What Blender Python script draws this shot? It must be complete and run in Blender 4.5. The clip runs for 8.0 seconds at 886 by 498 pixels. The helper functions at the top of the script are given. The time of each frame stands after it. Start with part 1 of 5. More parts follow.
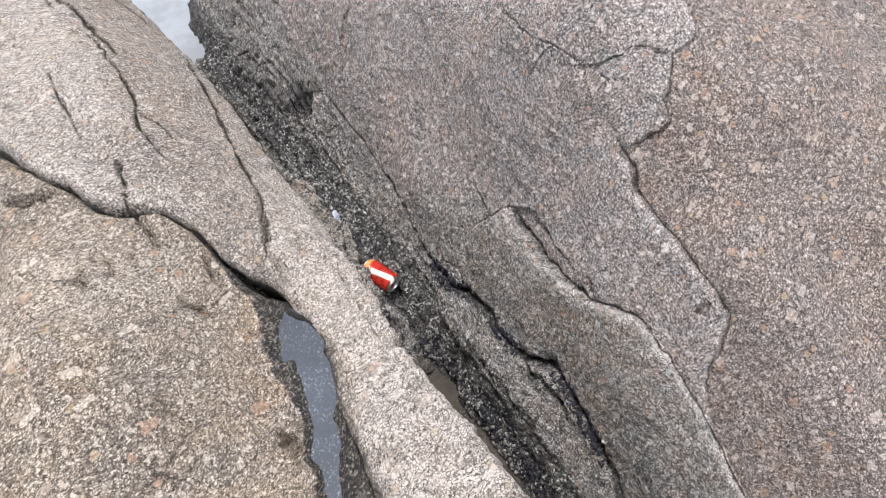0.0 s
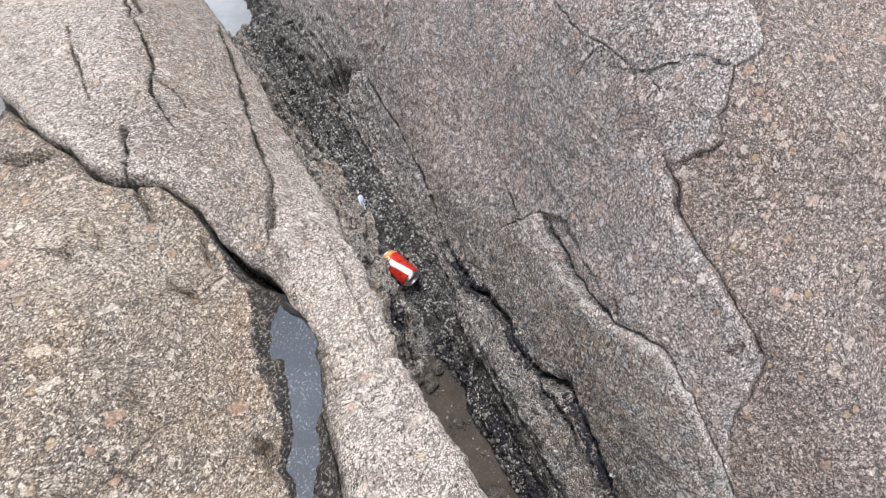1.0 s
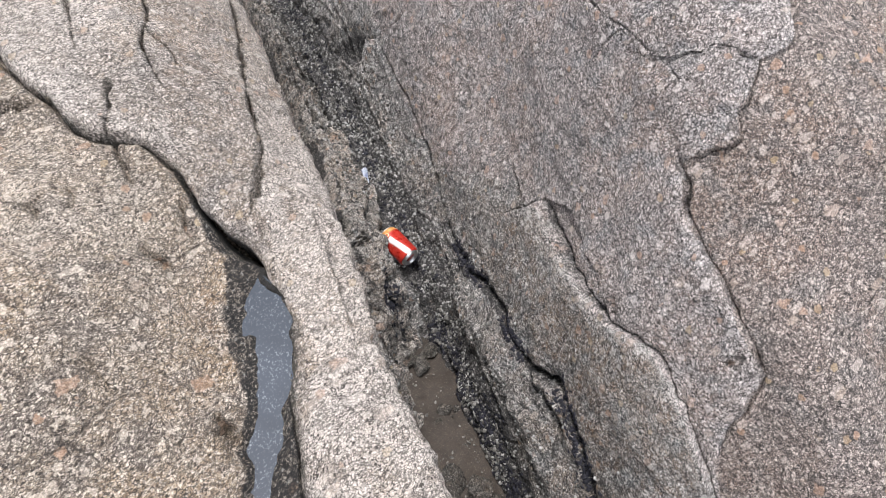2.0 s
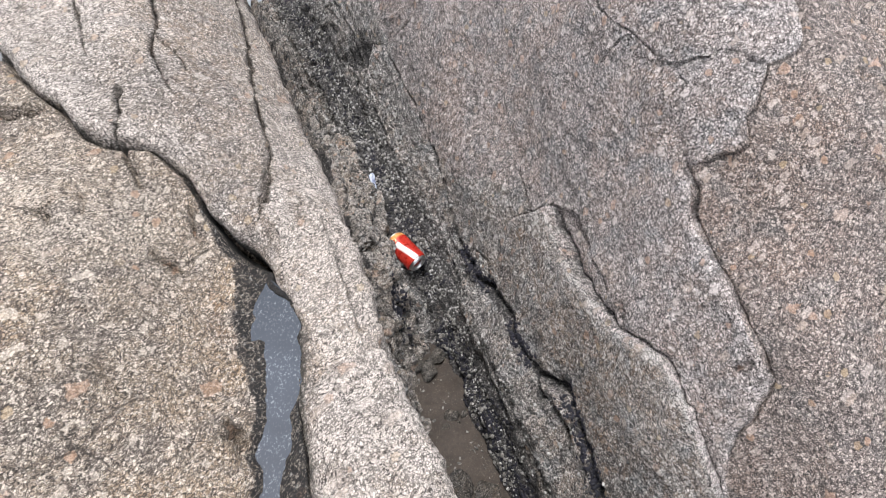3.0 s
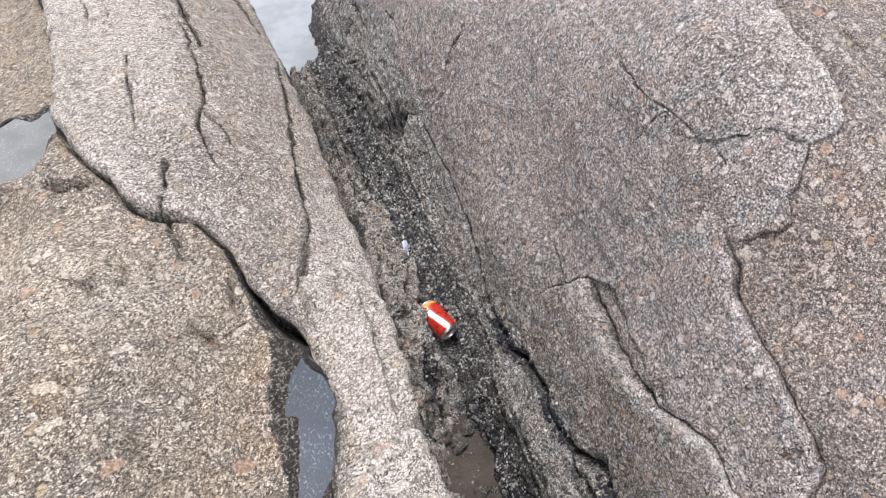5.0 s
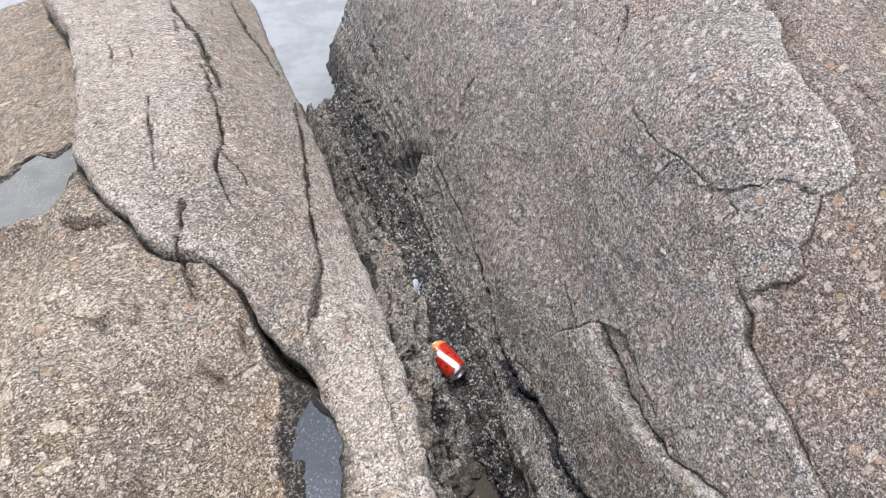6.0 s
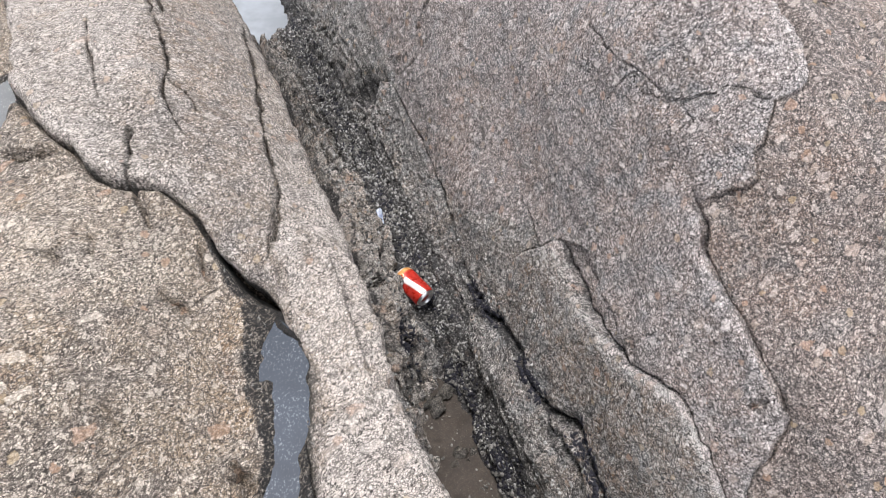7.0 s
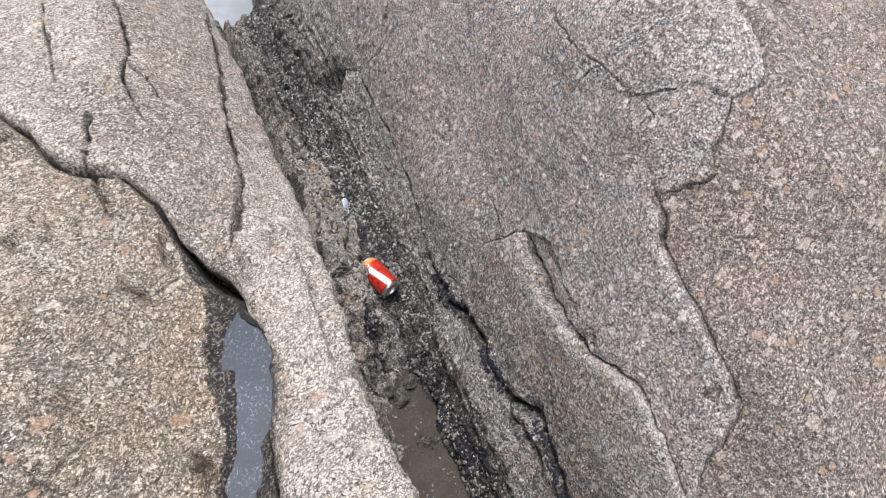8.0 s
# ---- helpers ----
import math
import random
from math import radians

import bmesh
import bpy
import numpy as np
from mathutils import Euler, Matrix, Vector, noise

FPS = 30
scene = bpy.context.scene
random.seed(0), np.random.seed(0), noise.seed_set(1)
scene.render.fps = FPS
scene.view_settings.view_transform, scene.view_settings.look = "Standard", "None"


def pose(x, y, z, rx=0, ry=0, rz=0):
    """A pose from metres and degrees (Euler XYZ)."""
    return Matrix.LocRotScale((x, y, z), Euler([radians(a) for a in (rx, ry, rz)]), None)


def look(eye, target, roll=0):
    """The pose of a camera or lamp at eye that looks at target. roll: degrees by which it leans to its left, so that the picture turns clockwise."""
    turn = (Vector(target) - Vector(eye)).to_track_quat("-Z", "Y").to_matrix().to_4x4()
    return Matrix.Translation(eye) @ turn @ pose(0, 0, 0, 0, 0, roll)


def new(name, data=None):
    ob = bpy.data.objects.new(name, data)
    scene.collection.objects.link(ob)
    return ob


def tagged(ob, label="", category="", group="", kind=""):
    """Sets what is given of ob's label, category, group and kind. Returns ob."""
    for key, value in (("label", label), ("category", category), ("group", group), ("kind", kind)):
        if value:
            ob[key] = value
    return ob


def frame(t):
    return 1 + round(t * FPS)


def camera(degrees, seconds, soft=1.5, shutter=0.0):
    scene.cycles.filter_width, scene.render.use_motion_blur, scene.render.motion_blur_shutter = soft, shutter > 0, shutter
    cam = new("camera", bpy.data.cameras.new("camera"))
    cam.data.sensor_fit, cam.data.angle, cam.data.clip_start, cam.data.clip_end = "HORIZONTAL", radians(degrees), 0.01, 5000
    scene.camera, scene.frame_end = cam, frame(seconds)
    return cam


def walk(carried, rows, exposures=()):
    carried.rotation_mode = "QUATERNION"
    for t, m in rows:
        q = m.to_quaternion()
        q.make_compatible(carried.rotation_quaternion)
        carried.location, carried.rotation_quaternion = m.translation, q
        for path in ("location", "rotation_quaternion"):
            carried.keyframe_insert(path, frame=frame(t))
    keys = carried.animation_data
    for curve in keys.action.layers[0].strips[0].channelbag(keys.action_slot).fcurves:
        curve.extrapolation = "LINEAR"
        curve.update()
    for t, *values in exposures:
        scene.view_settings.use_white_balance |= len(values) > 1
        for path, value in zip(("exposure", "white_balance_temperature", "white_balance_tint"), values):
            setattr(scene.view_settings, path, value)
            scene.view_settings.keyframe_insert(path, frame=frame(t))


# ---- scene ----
cam = camera(65.3, 8.0, soft=0.5)

PATH = [
    (0, (-0.064, 0.29, 1.775), (0.142, 1.474, 0.177), -1.3),
    (0.5, (-0.05, 0.334, 1.752), (0.116, 1.529, 0.156), -1.6),
    (1, (-0.009, 0.372, 1.716), (0.084, 1.538, 0.093), 0.5),
    (1.5, (0.032, 0.411, 1.678), (0.102, 1.527, 0.019), 3.7),
    (2, (0.038, 0.418, 1.673), (0.084, 1.529, 0.01), 3.0),
    (3.5, (0.034, 0.415, 1.673), (0.056, 1.545, 0.023), 2.1),
    (4, (0.031, 0.422, 1.67), (0.045, 1.54, 0.012), 2.1),
    (4.5, (0.022, 0.434, 1.674), (0.02, 1.597, 0.047), 1.8),
    (5, (0.015, 0.442, 1.685), (-0.036, 1.701, 0.132), 0.1),
    (6.3, (0.013, 0.453, 1.703), (-0.075, 1.785, 0.214), 0.3),
    (6.5, (0.02, 0.447, 1.697), (-0.039, 1.743, 0.175), 0.9),
    (7, (0.031, 0.428, 1.677), (0.039, 1.625, 0.074), 1.0),
    (7.5, (0.034, 0.416, 1.674), (0.07, 1.589, 0.054), 0.8),
    (8, (0.035, 0.422, 1.685), (0.14, 1.597, 0.069), 5.2),
]
walk(cam, [(t, look(eye, target, roll)) for t, eye, target, roll in PATH], ((0, 1.17), (2, 1.15), (3.5, 1.19), (5, 1.19), (6.5, 1.06), (7.2, 1.15), (8, 1.17)))

# ---- light ----
world = bpy.data.worlds.new("overcast_sky")
scene.world = world
world.use_nodes = True
wn = world.node_tree.nodes
sky = wn.new("ShaderNodeTexSky")
sky.sky_type = "NISHITA"
sky.sun_disc = False
sky.sun_elevation, sky.sun_rotation = radians(84), radians(-53)
sky.air_density, sky.dust_density, sky.ozone_density = 1.0, 6.0, 1.0
haze = wn.new("ShaderNodeMix")
haze.data_type = "RGBA"
haze.inputs["Factor"].default_value = 0.75
haze.inputs[7].default_value = (7.2, 7.42, 7.9, 1)          # the cloud layer
world.node_tree.links.new(sky.outputs[0], haze.inputs[6])
world.node_tree.links.new(haze.outputs[2], wn["Background"].inputs[0])
wn["Background"].inputs[1].default_value = 0.13

sun_data = bpy.data.lights.new("sun", "SUN")
sun_data.energy, sun_data.angle, sun_data.color = 1.6, radians(13), (1.0, 0.973, 0.945)
sun = new("sun", sun_data)
sun.matrix_world = look((-0.3, 1.6, 5.5), (0.1, 1.3, 0.3))


# ---- materials ----
def nodes_of(name):
    mat = bpy.data.materials.new(name)
    mat.use_nodes = True
    nt = mat.node_tree
    return mat, nt, nt.nodes["Principled BSDF"]


class Net:
    """Short hand for wiring shader nodes."""

    def __init__(self, nt):
        self.nt = nt

    def node(self, kind, **inputs):
        n = self.nt.nodes.new(kind)
        for key, value in inputs.items():
            self.put(n, key.replace("_", " "), value)
        return n

    def put(self, n, key, value):
        socket = n.inputs[int(key) if key.isdigit() else key]
        if isinstance(value, bpy.types.NodeSocket):
            self.nt.links.new(value, socket)
        else:
            socket.default_value = value

    def noise(self, at, scale, detail=4.0, rough=0.6, warp=0.0):
        n = self.node("ShaderNodeTexNoise", Vector=at, Scale=scale, Detail=detail, Roughness=rough, Distortion=warp)
        return n.outputs["Fac"]

    def cells(self, at, scale, rand=1.0):
        n = self.node("ShaderNodeTexVoronoi", Vector=at, Scale=scale, Randomness=rand)
        return n

    def ramp(self, value, lo, hi, a=0.0, b=1.0):
        n = self.node("ShaderNodeMapRange", Value=value)
        n.interpolation_type = "SMOOTHSTEP"
        for k, v in zip((1, 2, 3, 4), (lo, hi, a, b)):
            n.inputs[k].default_value = v
        return n.outputs[0]

    def math(self, op, a, b=0.0):
        n = self.nt.nodes.new("ShaderNodeMath")
        n.operation = op
        self.put(n, "0", a), self.put(n, "1", b)
        return n.outputs[0]

    def mix(self, fac, a, b, blend="MIX"):
        n = self.nt.nodes.new("ShaderNodeMix")
        n.data_type, n.blend_type = "RGBA", blend
        for k, v in (("0", fac), ("6", a), ("7", b)):
            self.put(n, k, (*v, 1) if isinstance(v, tuple) and len(v) == 3 else v)
        return n.outputs[2]

    def position(self):
        return self.nt.nodes.new("ShaderNodeNewGeometry").outputs["Position"]

    def mapped(self, at, scale=(1, 1, 1), turn=(0, 0, 0)):
        n = self.node("ShaderNodeMapping", Vector=at, Scale=scale, Rotation=tuple(radians(a) for a in turn))
        return n.outputs[0]

    def bump(self, height, strength, distance, normal=None):
        n = self.node("ShaderNodeBump", Height=height, Strength=strength, Distance=distance)
        if normal is not None:
            self.put(n, "Normal", normal)
        return n.outputs[0]

    def axis(self, at, k):
        return self.node("ShaderNodeSeparateXYZ", Vector=at).outputs[k]


def granite(name, base, warm, cool, light, dark, algae_and_shade, rust=0.25, seamed=0.0, size=1.0, clasts=0.6):
    """Coarse weathered granite. size: of its crystals; clasts: how plainly the large feldspars show;
    algae_and_shade: the colour of the growth and of painted shade where the rock's layer of that name says so."""
    mat, nt, bsdf = nodes_of(name)
    n = Net(nt)
    at = n.position()

    def shaken(vector, scale, by, detail=3.0):
        jolt = nt.nodes.new("ShaderNodeVectorMath")
        jolt.operation = "MULTIPLY_ADD"
        nt.links.new(n.node("ShaderNodeTexNoise", Vector=at, Scale=scale, Detail=detail).outputs["Color"], jolt.inputs[0])
        jolt.inputs[1].default_value = (by, by, by)
        nt.links.new(vector, jolt.inputs[2])
        return jolt.outputs[0]

    wat = shaken(at, 85.0, 0.014)
    big, mid = n.noise(at, 3.5, 5), n.noise(at, 17.0, 5)
    col = n.mix(n.ramp(big, 0.40, 0.60), base, warm)
    col = n.mix(n.ramp(mid, 0.44, 0.66), col, cool)
    col = n.mix(n.ramp(n.noise(wat, 5.5, 7, 0.72, 0.8), 0.46, 0.66, 0.0, 0.55), col, tuple(0.52 * c for c in cool))
    stain = nt.nodes.new("ShaderNodeAttribute")
    stain.attribute_name = "rust"
    rusty = n.math("MULTIPLY", n.ramp(n.noise(at, 9.0, 6, 0.65), 0.58, 0.74), rust)
    rusty = n.math("MAXIMUM", rusty, n.math("MULTIPLY", n.ramp(n.noise(wat, 26.0, 5, 0.65), 0.44, 0.6), stain.outputs["Fac"]))
    col = n.mix(rusty, col, (0.34, 0.185, 0.085))
    col = n.mix(n.ramp(n.noise(at, 7.0, 5, 0.6, 0.4), 0.54, 0.72, 0.0, 0.35), col, light)
    # interlocking crystals, each with a tone of its own, dark mica in the joints
    lean = n.mapped(n.mapped(at, (1, 1, 1), (12, -8, 32)), (1.0, 0.66, 1.0))
    bent = shaken(lean, 190.0, 0.0062, 2.0)
    crystal = n.cells(bent, 180.0 / size)
    joints = n.node("ShaderNodeTexVoronoi", Vector=bent, Scale=180.0 / size)
    joints.feature = "DISTANCE_TO_EDGE"
    patchy = n.noise(at, 48.0, 4, 0.65)
    joint = n.math("MULTIPLY", n.ramp(joints.outputs["Distance"], 0.02, 0.17, 0.8, 0.0), n.ramp(patchy, 0.40, 0.60, 0.55, 1.0))
    maze = n.math("ABSOLUTE", n.math("SUBTRACT", n.noise(n.mapped(lean, (1, 1, 1), (30, 50, 10)), 100.0 / size, 2.0, 0.55, 0.4), 0.5))
    joint = n.math("MAXIMUM", joint, n.math("MULTIPLY", n.ramp(maze, 0.01, 0.07, 1.0, 0.0), n.ramp(patchy, 0.62, 0.38, 0.85, 1.0)))
    blend = n.noise(bent, 190.0 / size, 2.0, 0.6)
    tone = n.math("ADD", n.math("MULTIPLY", n.axis(crystal.outputs["Color"], 0), 0.6), n.math("MULTIPLY", n.ramp(blend, 0.3, 0.7), 0.4))
    fine = n.noise(at, 640.0, 2.0, 0.6)
    col = n.mix(n.ramp(tone, 0.38, 0.84, 0.0, 0.85), col, light)
    col = n.mix(n.ramp(tone, 0.40, 0.18, 0.0, 0.45), col, dark)
    col = n.mix(n.ramp(fine, 0.56, 0.68, 0.0, 0.45), col, light)
    col = n.mix(n.ramp(fine, 0.43, 0.33, 0.0, 0.55), col, dark)
    # paler where worn and where a lit rim is painted
    worn_and_lit = nt.nodes.new("ShaderNodeAttribute")
    worn_and_lit.attribute_name = "wear_and_lit"
    col = n.mix(n.math("MULTIPLY", n.ramp(n.noise(wat, 30.0, 5, 0.65), 0.34, 0.55), worn_and_lit.outputs["Fac"]), col, light)
    # large feldspars: stubby blocks with a thin dark border
    lying = shaken(at, 130.0, 0.011, 3.0)
    for scale, stretch, turn, least, share, tints in (
        (70.0, (1.0, 0.5, 0.8), (15, 30, -28), 0.80, 0.75, (light, light)),
        (36.0, (1.0, 0.5, 0.8), (40, 5, 55), 0.84, 0.8, ((0.47, 0.28, 0.185), light)),
        (40.0, (1.0, 0.8, 1.0), (10, 25, 8), 0.86, 1.0, ((0.42, 0.25, 0.16), (0.43, 0.32, 0.19))),
        (46.0, (1.0, 0.36, 0.7), (5, -20, 40), 0.80, 0.8, ((0.50, 0.40, 0.33), light)),
    ):
        block = n.cells(n.mapped(n.mapped(lying, (1, 1, 1), turn), stretch), scale)
        block.distance = "CHEBYCHEV" if stretch[1] < 0.7 else "EUCLIDEAN"
        chosen = n.math("MULTIPLY", n.ramp(n.axis(block.outputs["Color"], 1), least, least + 0.03), share * clasts)
        reach = block.outputs["Distance"]
        col = n.mix(n.math("MULTIPLY", chosen, n.ramp(reach, 0.24, 0.30, 1.0, 0.0)), col, n.mix(n.ramp(n.axis(block.outputs["Color"], 0), 0.3, 0.7), *tints))
        rim = n.math("MULTIPLY", n.ramp(reach, 0.25, 0.30), n.ramp(reach, 0.31, 0.38, 1.0, 0.0))
        col = n.mix(n.math("MULTIPLY", n.math("MULTIPLY", chosen, rim), 0.7), col, dark)
        joint = n.math("MULTIPLY", joint, n.math("SUBTRACT", 1.0, n.math("MULTIPLY", n.math("MULTIPLY", chosen, 0.75), n.ramp(reach, 0.24, 0.30, 1.0, 0.0))))
    col = n.mix(joint, col, tuple(0.55 * c for c in dark))
    seams = n.node("ShaderNodeTexVoronoi", Vector=n.mapped(wat, (1.0, 1.25, 1.0), (0, 0, 25)), Scale=11.0)
    seams.feature = "DISTANCE_TO_EDGE"
    seam = n.math("MULTIPLY", n.ramp(seams.outputs["Distance"], 0.006, 0.022, 1.0, 0.0), n.ramp(n.noise(at, 6.5, 4, 0.6), 0.54, 0.64))
    seam = n.math("MULTIPLY", seam, seamed)
    col = n.mix(seam, col, tuple(0.6 * c for c in dark))
    # this layer darkens for growth and for shade painted into gaps
    growth_and_shade = nt.nodes.new("ShaderNodeAttribute")
    growth_and_shade.attribute_name = "algae_and_shade"
    spread = n.math("ADD", growth_and_shade.outputs["Fac"], n.math("MULTIPLY", n.math("SUBTRACT", n.noise(wat, 42.0, 8, 0.72), 0.5), 1.5))
    cover = n.math("MULTIPLY", n.ramp(spread, 0.28, 0.66, 0.0, 0.96), n.math("MAXIMUM", n.ramp(tone, 0.35, 0.95, 1.0, 0.6), n.ramp(growth_and_shade.outputs["Fac"], 1.25, 1.7)))
    crust = n.math("MULTIPLY", n.ramp(n.noise(wat, 105.0, 3, 0.6), 0.6, 0.70, 0.0, 0.7), n.ramp(growth_and_shade.outputs["Fac"], 1.2, 1.6, 1.0, 0.0))
    film = n.mix(crust, algae_and_shade, (0.33, 0.32, 0.30))
    col = n.mix(cover, col, film)
    rough = n.ramp(mid, 0.3, 0.7, 0.7, 0.95)
    height = n.math("ADD", n.math("MULTIPLY", n.ramp(joints.outputs["Distance"], 0.0, 0.25), 0.14), n.math("MULTIPLY", tone, 0.10))
    height = n.math("ADD", height, n.math("MULTIPLY", n.noise(at, 55.0, 6, 0.7), 1.3))
    height = n.math("ADD", height, n.math("MULTIPLY", fine, 0.16))
    height = n.math("SUBTRACT", height, n.math("MULTIPLY", seam, 0.6))
    nt.links.new(col, bsdf.inputs["Base Color"])
    nt.links.new(rough, bsdf.inputs["Roughness"])
    bsdf.inputs["Specular IOR Level"].default_value = 0.3
    nt.links.new(n.bump(height, 1.0, 0.011), bsdf.inputs["Normal"])
    return mat


PALE = granite("pale_granite", (0.42, 0.356, 0.302), (0.45, 0.355, 0.272), (0.38, 0.343, 0.315), (0.84, 0.755, 0.69), (0.08, 0.068, 0.062), (0.045, 0.042, 0.036), size=0.6, clasts=0.5)
TAN = granite("tan_granite", (0.375, 0.297, 0.224), (0.43, 0.312, 0.205), (0.315, 0.268, 0.233), (0.85, 0.745, 0.64), (0.07, 0.057, 0.049), (0.013, 0.013, 0.014), rust=0.4, seamed=0.75, size=0.58, clasts=0.65)
GREY = granite("grey_granite", (0.385, 0.333, 0.318), (0.425, 0.33, 0.29), (0.335, 0.33, 0.336), (0.80, 0.725, 0.70), (0.05, 0.045, 0.043), (0.034, 0.032, 0.033), size=0.76, clasts=0.6)
BROWN = granite("brown_granite", (0.305, 0.245, 0.222), (0.345, 0.248, 0.202), (0.27, 0.245, 0.236), (0.68, 0.585, 0.535), (0.05, 0.045, 0.043), (0.038, 0.036, 0.036), rust=0.4, size=0.74, clasts=0.68)

TIDE = granite("tidal_granite", (0.315, 0.297, 0.285), (0.345, 0.28, 0.23), (0.285, 0.298, 0.305), (0.78, 0.74, 0.71), (0.035, 0.033, 0.034), (0.030, 0.029, 0.031), rust=0.35, size=0.7, clasts=0.55)

LEDGE = granite("ledge_granite", (0.42, 0.375, 0.335), (0.45, 0.35, 0.275), (0.36, 0.35, 0.345), (0.80, 0.75, 0.70), (0.05, 0.046, 0.043), (0.030, 0.029, 0.031), rust=0.45, size=0.66, clasts=0.55)


def plain(name, colour, rough=0.6, metal=0.0, vary=0.25, scale=40.0, relief=0.002, islands=None):
    """A mostly plain surface with blotches and a fine relief."""
    mat, nt, bsdf = nodes_of(name)
    n = Net(nt)
    at = n.position()
    lo = tuple(c * (1 - vary) for c in colour)
    hi = tuple(min(1.0, c * (1 + vary)) for c in colour)
    col = n.mix(n.ramp(n.noise(at, scale, 5, 0.65), 0.3, 0.7), lo, hi)
    rnd = nt.nodes.new("ShaderNodeObjectInfo").outputs["Random"]
    col = n.mix(n.ramp(rnd, 0.0, 1.0, 0.0, 0.35), col, lo)
    if islands:      # each joined piece has a tone of its own, most of them near this one
        own = nt.nodes.new("ShaderNodeNewGeometry").outputs["Random Per Island"]
        col = n.mix(n.ramp(own, 0.3, 1.0, 1.0, 0.0), col, islands)
    nt.links.new(col, bsdf.inputs["Base Color"])
    bsdf.inputs["Roughness"].default_value, bsdf.inputs["Metallic"].default_value = rough, metal
    nt.links.new(n.bump(n.noise(at, scale * 6, 4, 0.7), 0.5, relief), bsdf.inputs["Normal"])
    return mat


def sand_material():
    mat, nt, bsdf = nodes_of("wet_sand")
    n = Net(nt)
    at = n.position()
    col = n.mix(n.ramp(n.noise(at, 12.0, 5), 0.35, 0.65), (0.038, 0.030, 0.025), (0.056, 0.044, 0.036))
    col = n.mix(n.ramp(n.noise(at, 110.0, 5, 0.75), 0.47, 0.62, 0.0, 0.8), col, (0.035, 0.03, 0.026))
    col = n.mix(n.ramp(n.noise(at, 240.0, 3, 0.6), 0.62, 0.7, 0.0, 0.6), col, (0.2, 0.17, 0.145))
    col = n.mix(n.ramp(n.noise(at, 700.0, 2), 0.58, 0.75, 0.0, 0.4), col, (0.4, 0.36, 0.31))
    col = n.mix(n.ramp(n.noise(at, 600.0, 2), 0.42, 0.28, 0.0, 0.6), col, (0.05, 0.04, 0.035))
    nt.links.new(col, bsdf.inputs["Base Color"])
    bsdf.inputs["Roughness"].default_value = 0.7
    bsdf.inputs["Specular IOR Level"].default_value = 0.25
    nt.links.new(n.bump(n.noise(at, 320.0, 4, 0.7), 0.5, 0.003), bsdf.inputs["Normal"])
    return mat


def water_material(name, colour, clear, ripple=0.15, film=None):
    """Still water: clear: the share of light that goes through to the bed."""
    mat, nt, bsdf = nodes_of(name)
    n = Net(nt)
    at = n.position()
    col = n.mix(n.ramp(n.noise(at, 6.0, 3), 0.35, 0.65), tuple(c * 0.86 for c in colour), tuple(c * 1.1 for c in colour))
    if film:
        streak = n.noise(n.mapped(at, (1.4, 1.0, 1.0), (0, 0, -14)), 210.0, 4, 0.7, 0.4)
        col = n.mix(n.math("MULTIPLY", n.ramp(streak, 0.53, 0.67, 0.0, 0.75), n.ramp(n.noise(at, 24.0, 4, 0.6), 0.4, 0.6, 0.2, 1.0)), col, film)
    nt.links.new(col, bsdf.inputs["Base Color"])
    bsdf.inputs["Roughness"].default_value = 0.04
    bsdf.inputs["IOR"].default_value = 1.33
    bsdf.inputs["Transmission Weight"].default_value = clear
    nt.links.new(n.bump(n.noise(at, 28.0, 3), ripple, 0.004), bsdf.inputs["Normal"])
    return mat


SAND = sand_material()
# much of the sky's reflection is put into the puddle's base colour
PUDDLE = water_material("puddle_water", (0.05, 0.058, 0.073), 0.1, 0.1, (0.2, 0.215, 0.235))
SEA = water_material("tidal_water", (0.20, 0.215, 0.235), 0.0, 0.03)
# the whitish sky reflection is painted in as the pale film colour
ROCK_POOL = water_material("rock_pool_water", (0.22, 0.225, 0.23), 0.45, 0.1, (0.5, 0.5, 0.48))
SHELL = plain("barnacle_shell", (0.17, 0.163, 0.152), 0.85, vary=0.8, scale=90.0)
SHELL_DARK = plain("barnacle_mouth", (0.09, 0.085, 0.08), 0.9)
GREY_SHELL = plain("grey_barnacle_crust", (0.34, 0.335, 0.325), 0.9, vary=0.4, scale=60.0, islands=(0.045, 0.043, 0.042))
MUSSEL = plain("mussel_shell", (0.024, 0.024, 0.033), 0.6, vary=0.5, scale=70.0, relief=0.001)
MUSSEL.node_tree.nodes["Principled BSDF"].inputs["Specular IOR Level"].default_value = 0.2
PEBBLE = granite("pebble_stone", (0.15, 0.135, 0.118), (0.16, 0.13, 0.10), (0.13, 0.128, 0.122), (0.36, 0.33, 0.30), (0.04, 0.037, 0.034), (0.03, 0.029, 0.03), size=0.5, clasts=0.2)
WEED_STONE = granite("weedy_stone", (0.115, 0.10, 0.085), (0.13, 0.10, 0.075), (0.10, 0.10, 0.098), (0.40, 0.37, 0.34), (0.022, 0.021, 0.02), (0.03, 0.029, 0.03), size=0.55, clasts=0.3)
QUARTZ = plain("quartz", (0.72, 0.69, 0.64), 0.5, vary=0.15)

# ---- the rock surface: the gully runs along s, p lies across it ----
AX = np.array([-0.3499, 0.9368])
EX = np.array([0.9368, 0.3499])
ORG = np.array([0.15, 1.05])


